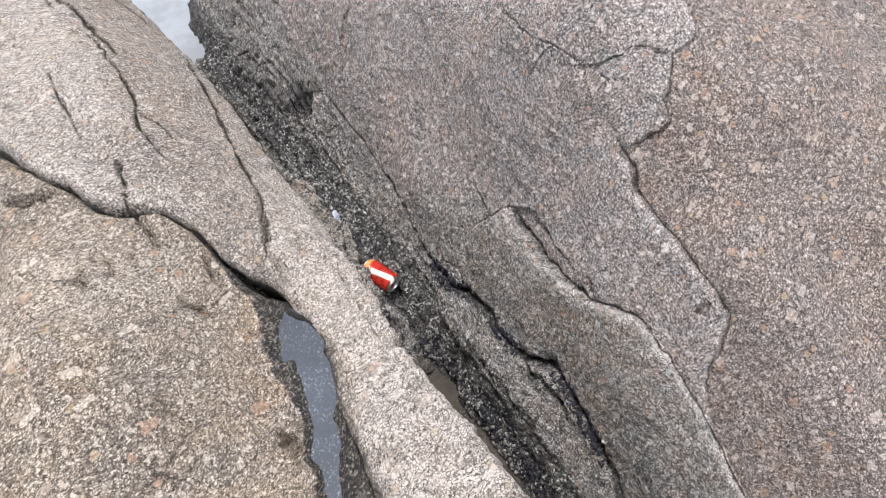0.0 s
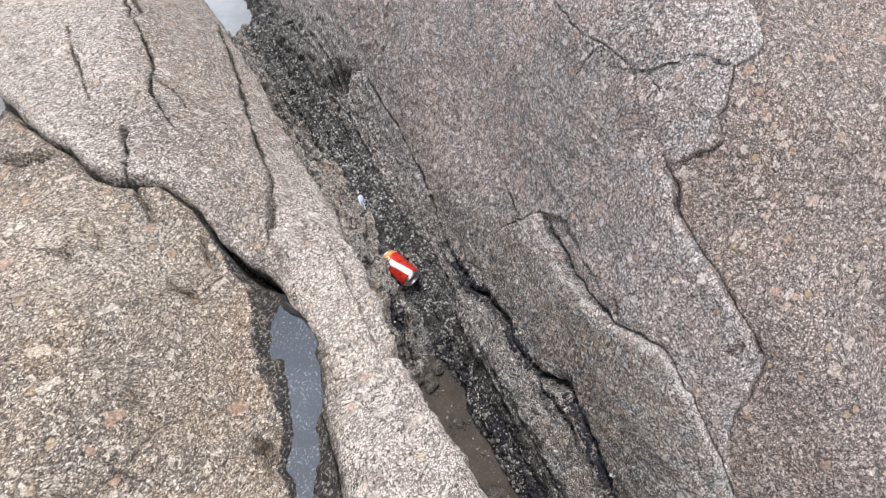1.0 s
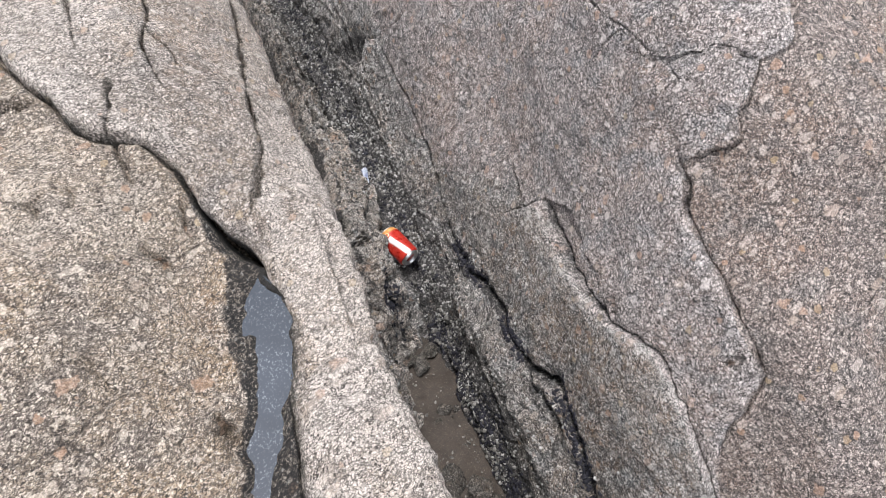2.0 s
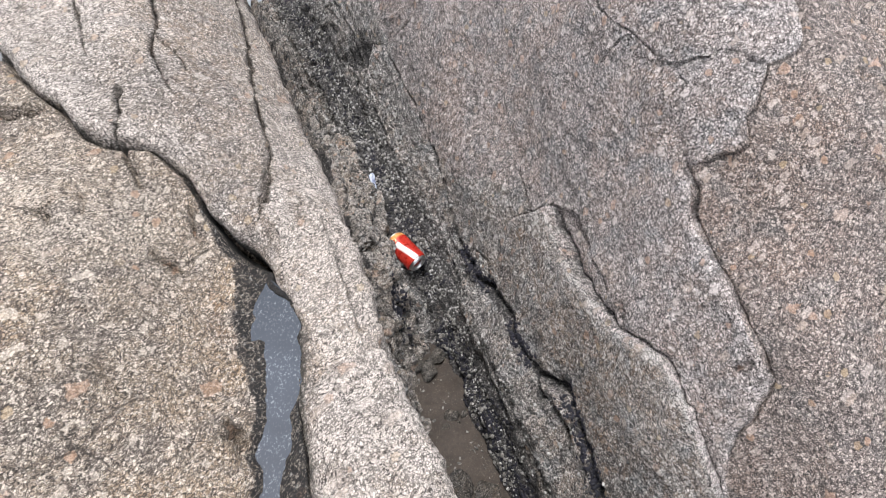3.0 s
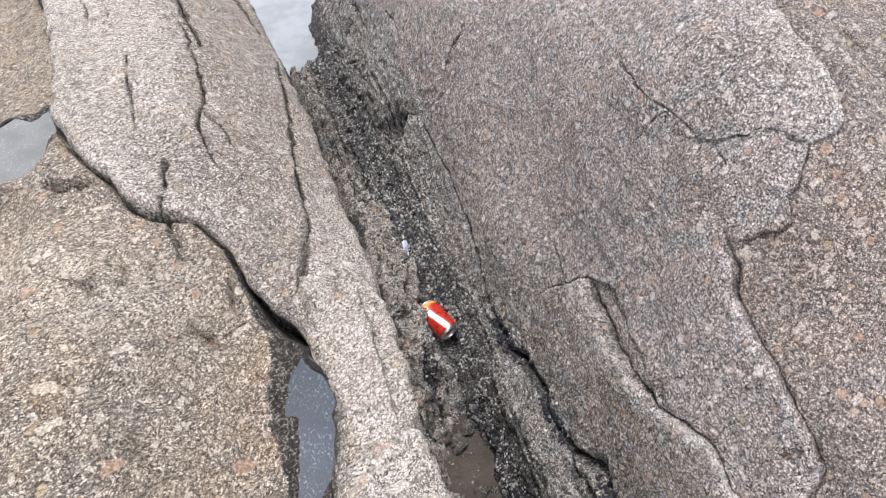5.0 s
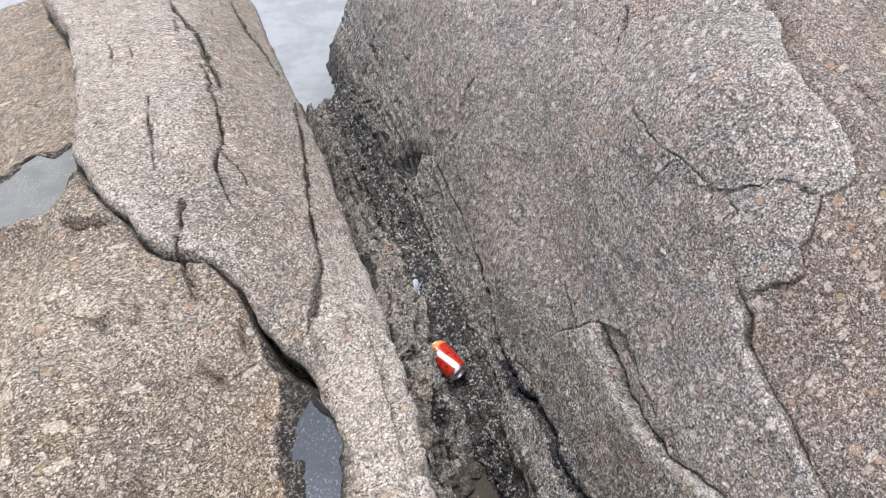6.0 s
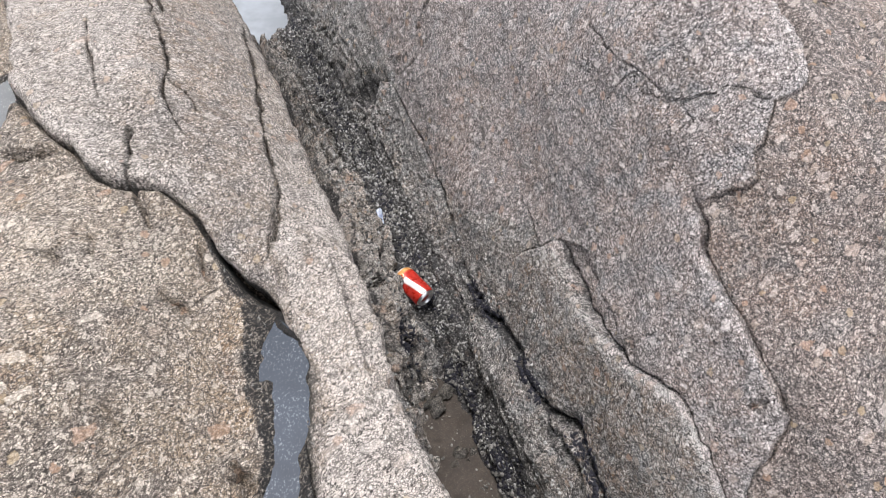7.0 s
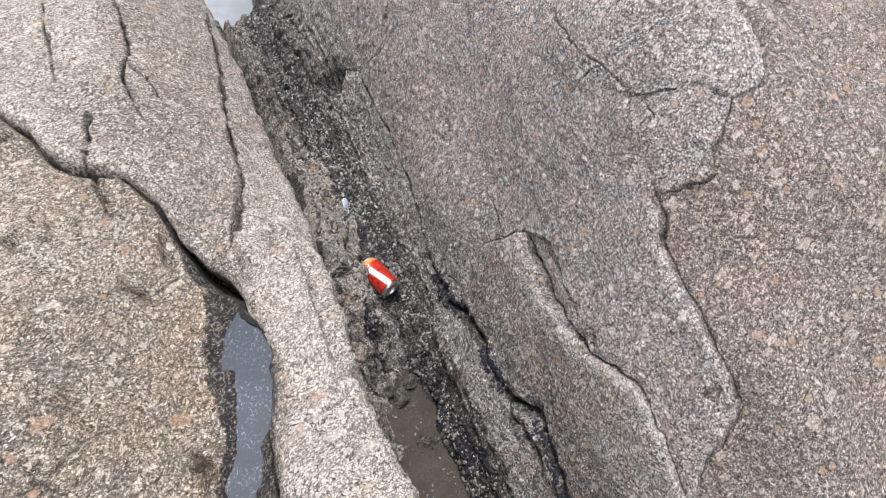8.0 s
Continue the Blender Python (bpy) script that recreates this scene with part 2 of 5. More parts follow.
def hermite(knots, vals, t):
    """A smooth curve through vals at knots, straight beyond its ends. vals may have further axes."""
    k, v = np.asarray(knots, float), np.asarray(vals, float)
    m = np.gradient(v, k, axis=0)
    i = np.clip(np.searchsorted(k, t) - 1, 0, len(k) - 2)
    h = k[i + 1] - k[i]
    u = (t - k[i]) / h
    c = np.clip(u, 0, 1)
    wide = (slice(None),) + (None,) * (v.ndim - 1)
    over, up = ((u - c) * h)[wide], (u > 0.5)[wide]
    c, h = c[wide], h[wide]
    out = (2 * c**3 - 3 * c**2 + 1) * v[i] + (c**3 - 2 * c**2 + c) * h * m[i] + (3 * c**2 - 2 * c**3) * v[i + 1] + (c**3 - c**2) * h * m[i + 1]
    return out + over * np.where(up, m[i + 1], m[i])


def lofted(stations, across, sections, s, p):
    """Heights on a grid of s (rows) and p (columns) from cross-sections at stations along the gully."""
    rows = hermite(across, np.asarray(sections, float).T, p)
    return hermite(stations, rows.T, s)


def hashed(i, j, k, seed):
    h = (i * 374761393 + j * 668265263 + k * 1274126177 + seed * 974634777) & 0x7FFFFFFF
    h = ((h ^ (h >> 13)) * 1274126177) & 0x7FFFFFFF
    return ((h ^ (h >> 16)) & 0xFFFF) / 32767.5 - 1.0


def grain(x, y, z, size, seed=0):
    """Smooth noise from -1 to 1 with lumps of the given size in metres."""
    q = [a / size for a in (x, y, z)]
    f = [np.floor(a).astype(np.int64) for a in q]
    u = [a - b for a, b in zip(q, f)]
    u = [a * a * a * (a * (a * 6 - 15) + 10) for a in u]
    out = 0
    for di in (0, 1):
        for dj in (0, 1):
            for dk in (0, 1):
                w = (u[0] if di else 1 - u[0]) * (u[1] if dj else 1 - u[1]) * (u[2] if dk else 1 - u[2])
                out = out + w * hashed(f[0] + di, f[1] + dj, f[2] + dk, seed)
    return out


def along(pts, a, b):
    """Distance from (a, b) to a line of points, and how far along it (0 to 1) the nearest place lies."""
    pts = np.asarray(pts, float)
    best, where = np.full(a.shape, 1e9), np.zeros(a.shape)
    size = np.hypot(*np.diff(pts, axis=0).T)
    start = np.r_[0, np.cumsum(size)]
    for (a0, b0), (a1, b1), l, l0 in zip(pts[:-1], pts[1:], size, start):
        t = np.clip(((a - a0) * (a1 - a0) + (b - b0) * (b1 - b0)) / (l * l + 1e-12), 0, 1)
        d = np.hypot(a - a0 - t * (a1 - a0), b - b0 - t * (b1 - b0))
        near = d < best
        best[near], where[near] = d[near], ((l0 + t * l) / start[-1])[near]
    return best, where


def within(poly, a, b):
    """Signed distance to a closed outline: positive inside."""
    poly = [tuple(q) for q in poly]
    inside = np.zeros(a.shape, bool)
    for (a0, b0), (a1, b1) in zip(poly, poly[1:] + poly[:1]):
        if b0 != b1:
            inside ^= ((b0 > b) != (b1 > b)) & (a < (a1 - a0) * (b - b0) / (b1 - b0) + a0)
    d, _ = along(poly + poly[:1], a, b)
    return np.where(inside, d, -d)


def crack(h, pts, a, b, width, depth, taper=0.25, head=True, tail=True, soft=False):
    """Cuts a crack that narrows to its ends into the relief h."""
    pts = np.asarray(pts, float)
    m = 4 * width
    box = (a > pts[:, 0].min() - m) & (a < pts[:, 0].max() + m) & (b > pts[:, 1].min() - m) & (b < pts[:, 1].max() + m)
    if not box.any():
        return
    d, t = along(pts, a[box], b[box])
    full = np.ones(d.shape)
    if head:
        full = np.minimum(full, 0.15 + t / taper)
    if tail:
        full = np.minimum(full, 0.15 + (1 - t) / taper)
    full = np.clip(full, 0, 1)
    w = width * (0.3 + 0.7 * full) * (0.85 + 0.3 * np.sin(19 * t + 40 * pts[0, 0]) + 0.22 * np.sin(47 * t + 90 * pts[0, 1]))
    u = np.exp(-((d / w) ** 2)) if soft else np.clip((1.25 - d / w) / 0.8, 0, 1)
    h[box] -= 1.5 * depth * full * u * u * (3 - 2 * u)


def drawn_to(S, Q, d, also=None):
    """Moves the grid's nearest corners onto the line d = 0, so that an edge follows the mesh instead of crossing its cells."""
    ds, dq = np.gradient(S, axis=0), np.gradient(Q, axis=1)
    gs, gq = np.gradient(d, axis=0) / ds, np.gradient(d, axis=1) / dq
    size = gs * gs + gq * gq
    near = (np.abs(d) < 0.52 * (np.abs(gs) * ds + np.abs(gq) * dq)) & (size > 0.3) & (size < 2.5)
    if also is not None:
        near &= also
    step = np.where(near, d / np.maximum(size, 0.3), 0)
    return S - np.clip(step * gs, -0.6 * ds, 0.6 * ds), Q - np.clip(step * gq, -0.6 * dq, 0.6 * dq)


def side_of(pts, a, b):
    """Distance to a line of points, positive on its left, and whether the nearest place lies between its ends."""
    pts = np.asarray(pts, float)
    best, out, between = np.full(a.shape, 1e9), np.zeros(a.shape), np.zeros(a.shape, bool)
    last = len(pts) - 2
    for k, ((a0, b0), (a1, b1)) in enumerate(zip(pts[:-1], pts[1:])):
        ea, eb = a1 - a0, b1 - b0
        u = ((a - a0) * ea + (b - b0) * eb) / (ea * ea + eb * eb + 1e-12)
        t = np.clip(u, 0, 1)
        d = np.hypot(a - a0 - t * ea, b - b0 - t * eb)
        near = d < best
        best[near] = d[near]
        out[near] = np.where(ea * (b - b0) - eb * (a - a0) > 0, d, -d)[near]
        between[near] = (((u >= 0) | (k > 0)) & ((u <= 1) | (k < last)))[near]
    return out, between


def drawn_to_lines(S, Q, a, b, chains):
    """The same for the middle of each crack."""
    S, Q = S.copy(), Q.copy()
    for pts in chains:
        pts = np.asarray(pts, float)
        i = np.nonzero((S[:, 0] > pts[:, 0].min() - 0.03) & (S[:, 0] < pts[:, 0].max() + 0.03))[0]
        j = np.nonzero((Q[0] > pts[:, 1].min() - 0.03) & (Q[0] < pts[:, 1].max() + 0.03))[0]
        if len(i) < 4 or len(j) < 4:
            continue
        box = np.s_[i[0]:i[-1] + 1, j[0]:j[-1] + 1]
        d, between = side_of(pts, a[box], b[box])
        S[box], Q[box] = drawn_to(S[box], Q[box], d, between)
    return S, Q


def edge_step(d, rise, run, gap=0.0, gap_width=0.012, soft=0.004, roll=0.55, bend=0.015):
    """Relief of a sheet of rock that ends at d = 0: raised inside (d > 0), a dark gap along its foot outside."""
    up = np.clip(d / soft + 1.05, 0, 1)
    up = up * up * (3 - 2 * up)
    rounded = 1 - np.exp(-np.clip(d, 0, None) / bend) * roll
    return up * rise * rounded * np.exp(-np.clip(d, 0, None) / run) - (1 - up) * gap * np.exp(-((d / gap_width) ** 2))


def lines(*parts):
    """Grid lines from stretches (from, to, step)."""
    return np.concatenate([np.arange(a, b - 1e-9, c) for a, b, c in parts])


def sheet_normals(P):
    du, dv = np.gradient(P, axis=0), np.gradient(P, axis=1)
    nrm = np.cross(dv, du)
    nrm /= np.linalg.norm(nrm, axis=2, keepdims=True) + 1e-12
    return nrm * np.where(nrm[..., 2:].mean() < 0, -1, 1)


def grid_mesh(name, P, keep, material, **layers):
    """A mesh from the quads of the grid P whose first corner is in keep. layers: values for each corner, such as algae
    and painted shade.
    """
    rows, cols = keep.shape
    quad = keep[:-1, :-1]
    i, j = np.nonzero(quad)
    faces = np.stack([i * cols + j, i * cols + j + 1, (i + 1) * cols + j + 1, (i + 1) * cols + j], 1)
    used, faces = np.unique(faces, return_inverse=True)
    faces = faces.reshape(-1, 4)
    verts = P.reshape(-1, 3)[used]
    me = bpy.data.meshes.new(name)
    me.vertices.add(len(verts))
    me.vertices.foreach_set("co", verts.ravel())
    me.loops.add(faces.size)
    me.loops.foreach_set("vertex_index", faces.ravel().astype(np.int32))
    me.polygons.add(len(faces))
    me.polygons.foreach_set("loop_start", np.arange(0, faces.size, 4, dtype=np.int32))
    me.update(calc_edges=True)
    me.polygons.foreach_set("use_smooth", np.ones(len(faces), bool))
    me.materials.append(material)
    for key, values in layers.items():
        layer = me.attributes.new(key, "FLOAT", "POINT")
        layer.data.foreach_set("value", values.ravel()[used].astype(np.float32))
    nrm = sheet_normals(P).reshape(-1, 3)[used]
    me.normals_split_custom_set_from_vertices(nrm)
    return me


def part(name, data, material, parent, label=""):
    """Links a bmesh or mesh as ONE object under a thing or a part."""
    if isinstance(data, bmesh.types.BMesh):
        me = bpy.data.meshes.new(name)
        data.to_mesh(me)
        data.free()
    else:
        me = data
    if not me.materials:
        me.materials.append(material)
    ob = new(name, me)
    if parent is not None:
        ob.parent = parent
    return tagged(ob, label=label)


def empty(name, m, label, category, group=""):
    ob = new(name)
    ob.matrix_world = m
    return tagged(ob, label, category, group)


def smooth(bm):
    for f in bm.faces:
        f.smooth = True
    return bm


def weathered(P, amount, seed):
    """Lumps and grains over a stepped surface, along its own normals."""
    x, y, z = P[..., 0], P[..., 1], P[..., 2]
    bumps = 0.0034 * grain(x, y, z, 0.032, seed) + 0.0022 * grain(x, y, z, 0.013, seed + 1) + 0.0022 * np.abs(grain(x, y, z, 0.05, seed + 2))
    return P + sheet_normals(P) * (amount * bumps)[..., None]


# -- the right boulder and the gully bed --
GULLY_S = (-0.8, -0.3, 0.05, 0.21, 0.4, 0.8, 1.3, 1.9, 2.6)
GULLY_P = (-0.4, -0.2, -0.1, 0, 0.1, 0.2, 0.3, 0.45, 0.6, 0.8, 1.2)
GULLY = (
    (0.428, 0.02, -0.2, -0.27, -0.10, 0.102, 0.23, 0.425, 0.476, 0.483, 0.493),
    (0.42, 0.05, -0.30, -0.34, -0.04, 0.27, 0.449, 0.631, 0.622, 0.678, 0.633),
    (0.40, 0.17, -0.29, -0.34, 0.010, 0.235, 0.457, 0.691, 0.815, 0.826, 0.727),
    (0.38, 0.20, -0.25, -0.30, -0.012, 0.205, 0.39, 0.745, 0.875, 0.86, 0.765),
    (0.35, 0.223, 0.063, -0.13, -0.038, 0.184, 0.337, 0.78, 0.913, 0.885, 0.797),
    (0.06, 0.12, 0.038, -0.041, 0.038, 0.202, 0.36, 0.653, 0.801, 0.908, 0.84),
    (-0.09, -0.08, -0.099, -0.038, 0.146, 0.317, 0.516, 0.681, 0.83, 0.91, 0.832),
    (-0.15, -0.17, -0.20, -0.116, 0.119, 0.338, 0.516, 0.714, 0.856, 0.866, 0.787),
    (-0.31, -0.30, -0.28, -0.155, 0.058, 0.286, 0.47, 0.652, 0.728, 0.721, 0.733),
)
# q: the way across measured along the slope, so that the grid stays even on the steep face
WAY_P = np.array([-0.6, -0.45, -0.05, 0.0, 0.45, 0.55, 2.4])
WAY_Q = np.array([-0.66, -0.51, -0.05, 0.0, 0.99, 1.12, 2.97])


def q_of(pts):
    return [(s, float(np.interp(p, WAY_P, WAY_Q))) for s, p in pts]


# edges and cracks, as (s, p)
SHEET_A = [(0.489, 0.29), (0.428, 0.278), (0.362, 0.269), (0.311, 0.287), (0.249, 0.28), (0.188, 0.271), (0.111, 0.264), (0.044, 0.262), (-0.018, 0.262), (-0.071, 0.267),
           (-0.116, 0.28), (-0.157, 0.293), (-0.197, 0.298), (-0.252, 0.297), (-0.313, 0.295), (-0.371, 0.288), (-0.9, 0.262)]
SHEET_A_HEAD = [(0.40, 0.1), (0.378, 0.225), (0.361, 0.253), (0.344, 0.268), (0.315, 0.292), (0.264, 0.282), (0.221, 0.275), (0.169, 0.27)]
SUNK_STRIP = [(0.312, 0.298), (0.237, 0.311), (0.195, 0.305), (0.154, 0.297), (0.101, 0.287), (0.046, 0.281), (-0.02, 0.272), (-0.02, 0.24), (0.312, 0.24)]
SHEET_B = [(0.116, 0.505), (0.083, 0.51), (0.063, 0.507), (0.07, 0.483), (0.085, 0.456), (0.092, 0.429), (0.052, 0.424), (0.015, 0.412), (-0.024, 0.403), (-0.074, 0.402),
           (-0.122, 0.402), (-0.165, 0.4), (-0.212, 0.392), (-0.253, 0.391), (-0.29, 0.389), (-0.307, 0.389), (-0.317, 0.381), (-0.327, 0.362), (-0.339, 0.354), (-0.345, 0.337), (-0.365, 0.316), (-0.4, 0.298), (-0.45, 0.288), (-0.9, 0.272)]
NECK = [(0.099, 0.516), (0.111, 0.535), (0.135, 0.557), (0.154, 0.571)]
LIP = [(0.156, 0.57), (0.148, 0.599), (0.153, 0.631), (0.186, 0.646), (0.221, 0.66), (0.268, 0.667), (0.31, 0.664), (0.376, 0.655), (0.454, 0.669), (0.576, 0.751), (0.702, 0.785), (1.2, 0.9)]
LIP_FOOT = [(0.36, 0.444), (0.349, 0.449), (0.313, 0.452), (0.28, 0.458), (0.257, 0.473), (0.229, 0.503), (0.197, 0.547), (0.176, 0.559)]
NOSE = [(0.156, 0.57), (0.134, 0.552), (0.106, 0.531), (0.103, 0.516), (0.078, 0.513), (0.058, 0.507), (0.065, 0.49), (0.076, 0.47), (0.084, 0.452), (0.09, 0.431), (0.115, 0.429),
        (0.173, 0.447), (0.194, 0.456), (0.211, 0.465), (0.234, 0.468), (0.257, 0.473), (0.229, 0.503), (0.197, 0.547), (0.176, 0.559)]
BENCH = [(2.085, -0.122), (1.687, -0.112), (1.239, -0.083), (0.964, -0.069), (0.843, -0.05), (0.674, -0.042), (0.602, -0.025)]
RIM_JOINT = [(2.2, -0.2), (1.88, -0.189), (1.62, -0.177), (1.373, -0.178), (1.208, -0.177), (1.0, -0.175), (0.792, -0.172), (0.646, -0.166), (0.52, -0.162), (0.449, -0.158), (0.383, -0.153), (0.3, -0.155), (0.205, -0.162), (0.1, -0.165), (-0.3, -0.17)]
HOLE_RIM = [(1.456, 0.013), (1.394, 0.03), (1.355, 0.036), (1.283, 0.05), (1.215, 0.068), (1.19, 0.092), (1.2, 0.115), (1.214, 0.13), (1.181, 0.141), (1.122, 0.142), (1.07, 0.145)]
SLOT_INNER = [(-0.012, 0.147), (-0.073, 0.154), (-0.13, 0.151), (-0.195, 0.147)]
SLOT = [(0.53, 0.138), (0.438, 0.139), (0.349, 0.141), (0.259, 0.149), (0.202, 0.155), (0.121, 0.153), (0.034, 0.151), (-0.003, 0.153), (-0.032, 0.163), (-0.073, 0.174), (-0.137, 0.17), (-0.205, 0.165), (-0.271, 0.16), (-0.4, 0.15)]
UPPER_CRACKS = (  # line, width, depth
    ([(0.489, 0.29), (0.428, 0.278), (0.362, 0.269)], 0.007, 0.02),
    ([(0.26, 0.469), (0.234, 0.468), (0.211, 0.465), (0.194, 0.456), (0.173, 0.447)], 0.004, 0.007),
    ([(0.135, 0.497), (0.109, 0.505), (0.092, 0.514)], 0.003, 0.004),
    ([(0.972, 0.599), (0.901, 0.576), (0.837, 0.516), (0.82, 0.495)], 0.007, 0.015),
    ([(0.64, 0.463), (0.586, 0.45), (0.482, 0.44), (0.441, 0.437)], 0.0045, 0.007),
    ([(0.452, 0.441), (0.40, 0.444), (0.349, 0.449), (0.28, 0.458)], 0.0045, 0.006),
    ([(0.06, 0.455), (0.01, 0.47), (-0.03, 0.487)], 0.003, 0.003),
    ([(0.39, 0.802), (0.35, 0.806), (0.322, 0.814)], 0.008, 0.015),
)
FACE_CRACKS = (
    ([(1.19, 0.14), (1.122, 0.141), (1.069, 0.145), (1.002, 0.149), (0.941, 0.155), (0.874, 0.156), (0.8, 0.156)], 0.010, 0.026),
    ([(0.83, 0.156), (0.742, 0.156), (0.674, 0.153), (0.588, 0.145), (0.54, 0.14)], 0.014, 0.05),
    ([(0.56, 0.142), (0.5, 0.139), (0.42, 0.14)], 0.009, 0.02),
    ([(0.43, 0.155), (0.36, 0.163), (0.31, 0.158)], 0.005, 0.006),
    ([(0.44, 0.283), (0.39, 0.272), (0.347, 0.266)], 0.006, 0.012),
    ([(1.22, 0.30), (1.197, 0.281), (1.208, 0.26), (1.199, 0.239), (1.168, 0.219), (1.145, 0.207), (1.163, 0.177)], 0.009, 0.018),
    ([(2.05, 0.18), (1.983, 0.158), (1.979, 0.124), (1.966, 0.1), (1.911, 0.079)], 0.012, 0.02),
    ([(-0.251, 0.358), (-0.266, 0.368), (-0.271, 0.384)], 0.008, 0.012),
)
GULLY_CRACKS = (
    ([(0.405, 0.431), (0.413, 0.415), (0.43, 0.40)], 0.005, 0.006),
    ([(0.376, 0.448), (0.395, 0.436), (0.413, 0.418)], 0.005, 0.007),
    ([(1.75, 0.16), (1.62, 0.17), (1.5, 0.155)], 0.007, 0.012),
    ([(1.9, 0.02), (1.75, 0.06), (1.66, 0.05), (1.55, 0.08)], 0.008, 0.008),
    ([(2.3, 0.12), (2.05, 0.10), (1.9, 0.12), (1.75, 0.1)], 0.008, 0.008),
    ([(-0.016, 0.287), (-0.066, 0.273)], 0.008, 0.012),
)
BOULDER_CRACKS = UPPER_CRACKS + FACE_CRACKS + GULLY_CRACKS


def boulder_grid():
    s = lines((-1.5, -0.5, 0.05), (-0.5, -0.4, 0.004), (-0.4, 0.75, 0.0024), (0.75, 1.3, 0.0034), (1.3, 2.6, 0.006), (2.6, 3.3, 0.05))
    q = lines((-0.6, -0.32, 0.01), (-0.32, 0.2, 0.003), (0.2, 0.5, 0.0025), (0.5, 0.72, 0.0019), (0.72, 1.35, 0.0025), (1.35, 1.55, 0.004), (1.55, 2.0, 0.01), (2.0, 3.2, 0.05))
    p = np.interp(q, WAY_Q, WAY_P)
    z = lofted(GULLY_S, GULLY_P, GULLY, np.clip(s, -0.9, 2.7), np.clip(p, -0.45, 1.25))
    S, Q = np.meshgrid(s, q, indexing="ij")
    Pp = np.interp(Q, WAY_Q, WAY_P)
    # the boulder falls away to the water outside
    out = np.clip(Pp - 1.7, 0, None) * 1.7 + np.clip(S - 2.5, 0, None) * 1.6 + np.clip(-0.85 - S, 0, None) * 2.0
    z = z - out - 0.12 * np.clip((S - 2.14) / 0.08, 0, 1) * np.clip(-Pp / 0.05, 0, 1)
    X, Y = ORG[0] + S * AX[0] + Pp * EX[0], ORG[1] + S * AX[1] + Pp * EX[1]
    base = np.stack([X, Y, z], -1)
    nrm = sheet_normals(base)
    # wavering lines
    a = S + 0.005 * grain(X, Y, z, 0.035, 3) + 0.0025 * grain(X, Y, z, 0.012, 4)
    b = Q + 0.005 * grain(X, Y, z, 0.03, 5) + 0.0025 * grain(X, Y, z, 0.011, 6)
    a0 = S + 0.007 * grain(X, Y, z, 0.045, 3) + 0.004 * grain(X, Y, z, 0.02, 4)
    b0 = Q + 0.007 * grain(X, Y, z, 0.04, 5) + 0.004 * grain(X, Y, z, 0.019, 6)
    qa, qb = q_of(SHEET_A), q_of(SHEET_B)
    head_a = q_of(SHEET_A_HEAD) + qa[6:] + [(-0.9, -1.0), (0.40, -1.0)]
    head_b = q_of([(0.3, 0.50), (0.115, 0.429)]) + qb[5:] + [(-0.9, -1.0), (0.3, -1.0)]
    mouth_rim = q_of(HOLE_RIM) + [(1.12, 0.45), (1.2, 0.42), (1.45, 0.30), (1.6, 0.12)]
    lip_edge = q_of(LIP_FOOT) + q_of(LIP)
    # the mesh follows the edges and the cracks
    was_s, was_q = S, Q
    S, Q = drawn_to(S, Q, within(head_a, a0, b0))
    S, Q = drawn_to(S, Q, within(head_b, a0, b0), a0 < 0.12)
    S, Q = drawn_to(S, Q, within(q_of(NOSE), a, b))
    S, Q = drawn_to_lines(S, Q, a, b, [lip_edge[:-1], q_of(HOLE_RIM), q_of(SLOT), q_of(SLOT_INNER), q_of(RIM_JOINT), q_of(SUNK_STRIP[:-2])] + [q_of(line) for line, _, _ in BOULDER_CRACKS])
    slope_s, slope_q = np.gradient(z, s, axis=0), np.gradient(z, q, axis=1)
    z = z + slope_s * (S - was_s) + slope_q * (Q - was_q)
    a, a0, b, b0 = a + S - was_s, a0 + S - was_s, b + Q - was_q, b0 + Q - was_q
    Pp = np.interp(Q, WAY_Q, WAY_P)
    X, Y = ORG[0] + S * AX[0] + Pp * EX[0], ORG[1] + S * AX[1] + Pp * EX[1]
    base = np.stack([X, Y, z], -1)
    h = np.zeros(S.shape)
    da = within(head_a, a0, b0)
    top = np.clip((b - 0.48) / 0.08, 0, 1)
    ends = np.maximum(top, np.clip((0.30 - a) / 0.14, 0, 1))
    h += edge_step(da, np.interp(a, (-0.1, 0.0, 0.15), (0.018, 0.020, 0.024)), 0.28, np.interp(a, (-0.2, 0.0, 0.15, 0.30, 0.33), (0.014, 0.016, 0.018, 0.014, 0.0)), np.interp(a, (-0.2, 0.0, 0.15), (0.006, 0.008, 0.016)), 0.0045, 0.2, 0.006) * ends
    h -= np.interp(a, (-0.3, -0.05, 0.05, 0.3), (0.008, 0.010, 0.024, 0.02)) * np.exp(-(((da + 0.0055) / 0.0035) ** 2)) * (da < 0.0005) * top
    sunk = within(q_of(SUNK_STRIP), a, b)
    h -= 0.012 * np.clip(sunk / 0.004 + 1, 0, 1) * (da < 0.001) * np.clip((a + 0.03) / 0.08, 0, 1)
    db = within(head_b, a0, b0)
    fade = np.clip((0.14 - a) / 0.04, 0, 1) * np.interp(a, (-0.42, -0.345, -0.32), (0.25, 0.5, 1.0))
    h += edge_step(db, 0.024, 0.18, 0.012 + 0.010 * grain(X, Y, z, 0.06, 92), 0.009 + 0.005 * grain(X, Y, z, 0.05, 93), 0.003, 0.4, 0.010) * fade
    dl, t = along(lip_edge, a, b)
    dl = np.where(within(lip_edge + [(1.2, 0.3), (0.40, 0.3)], a, b) > 0, dl, -dl)
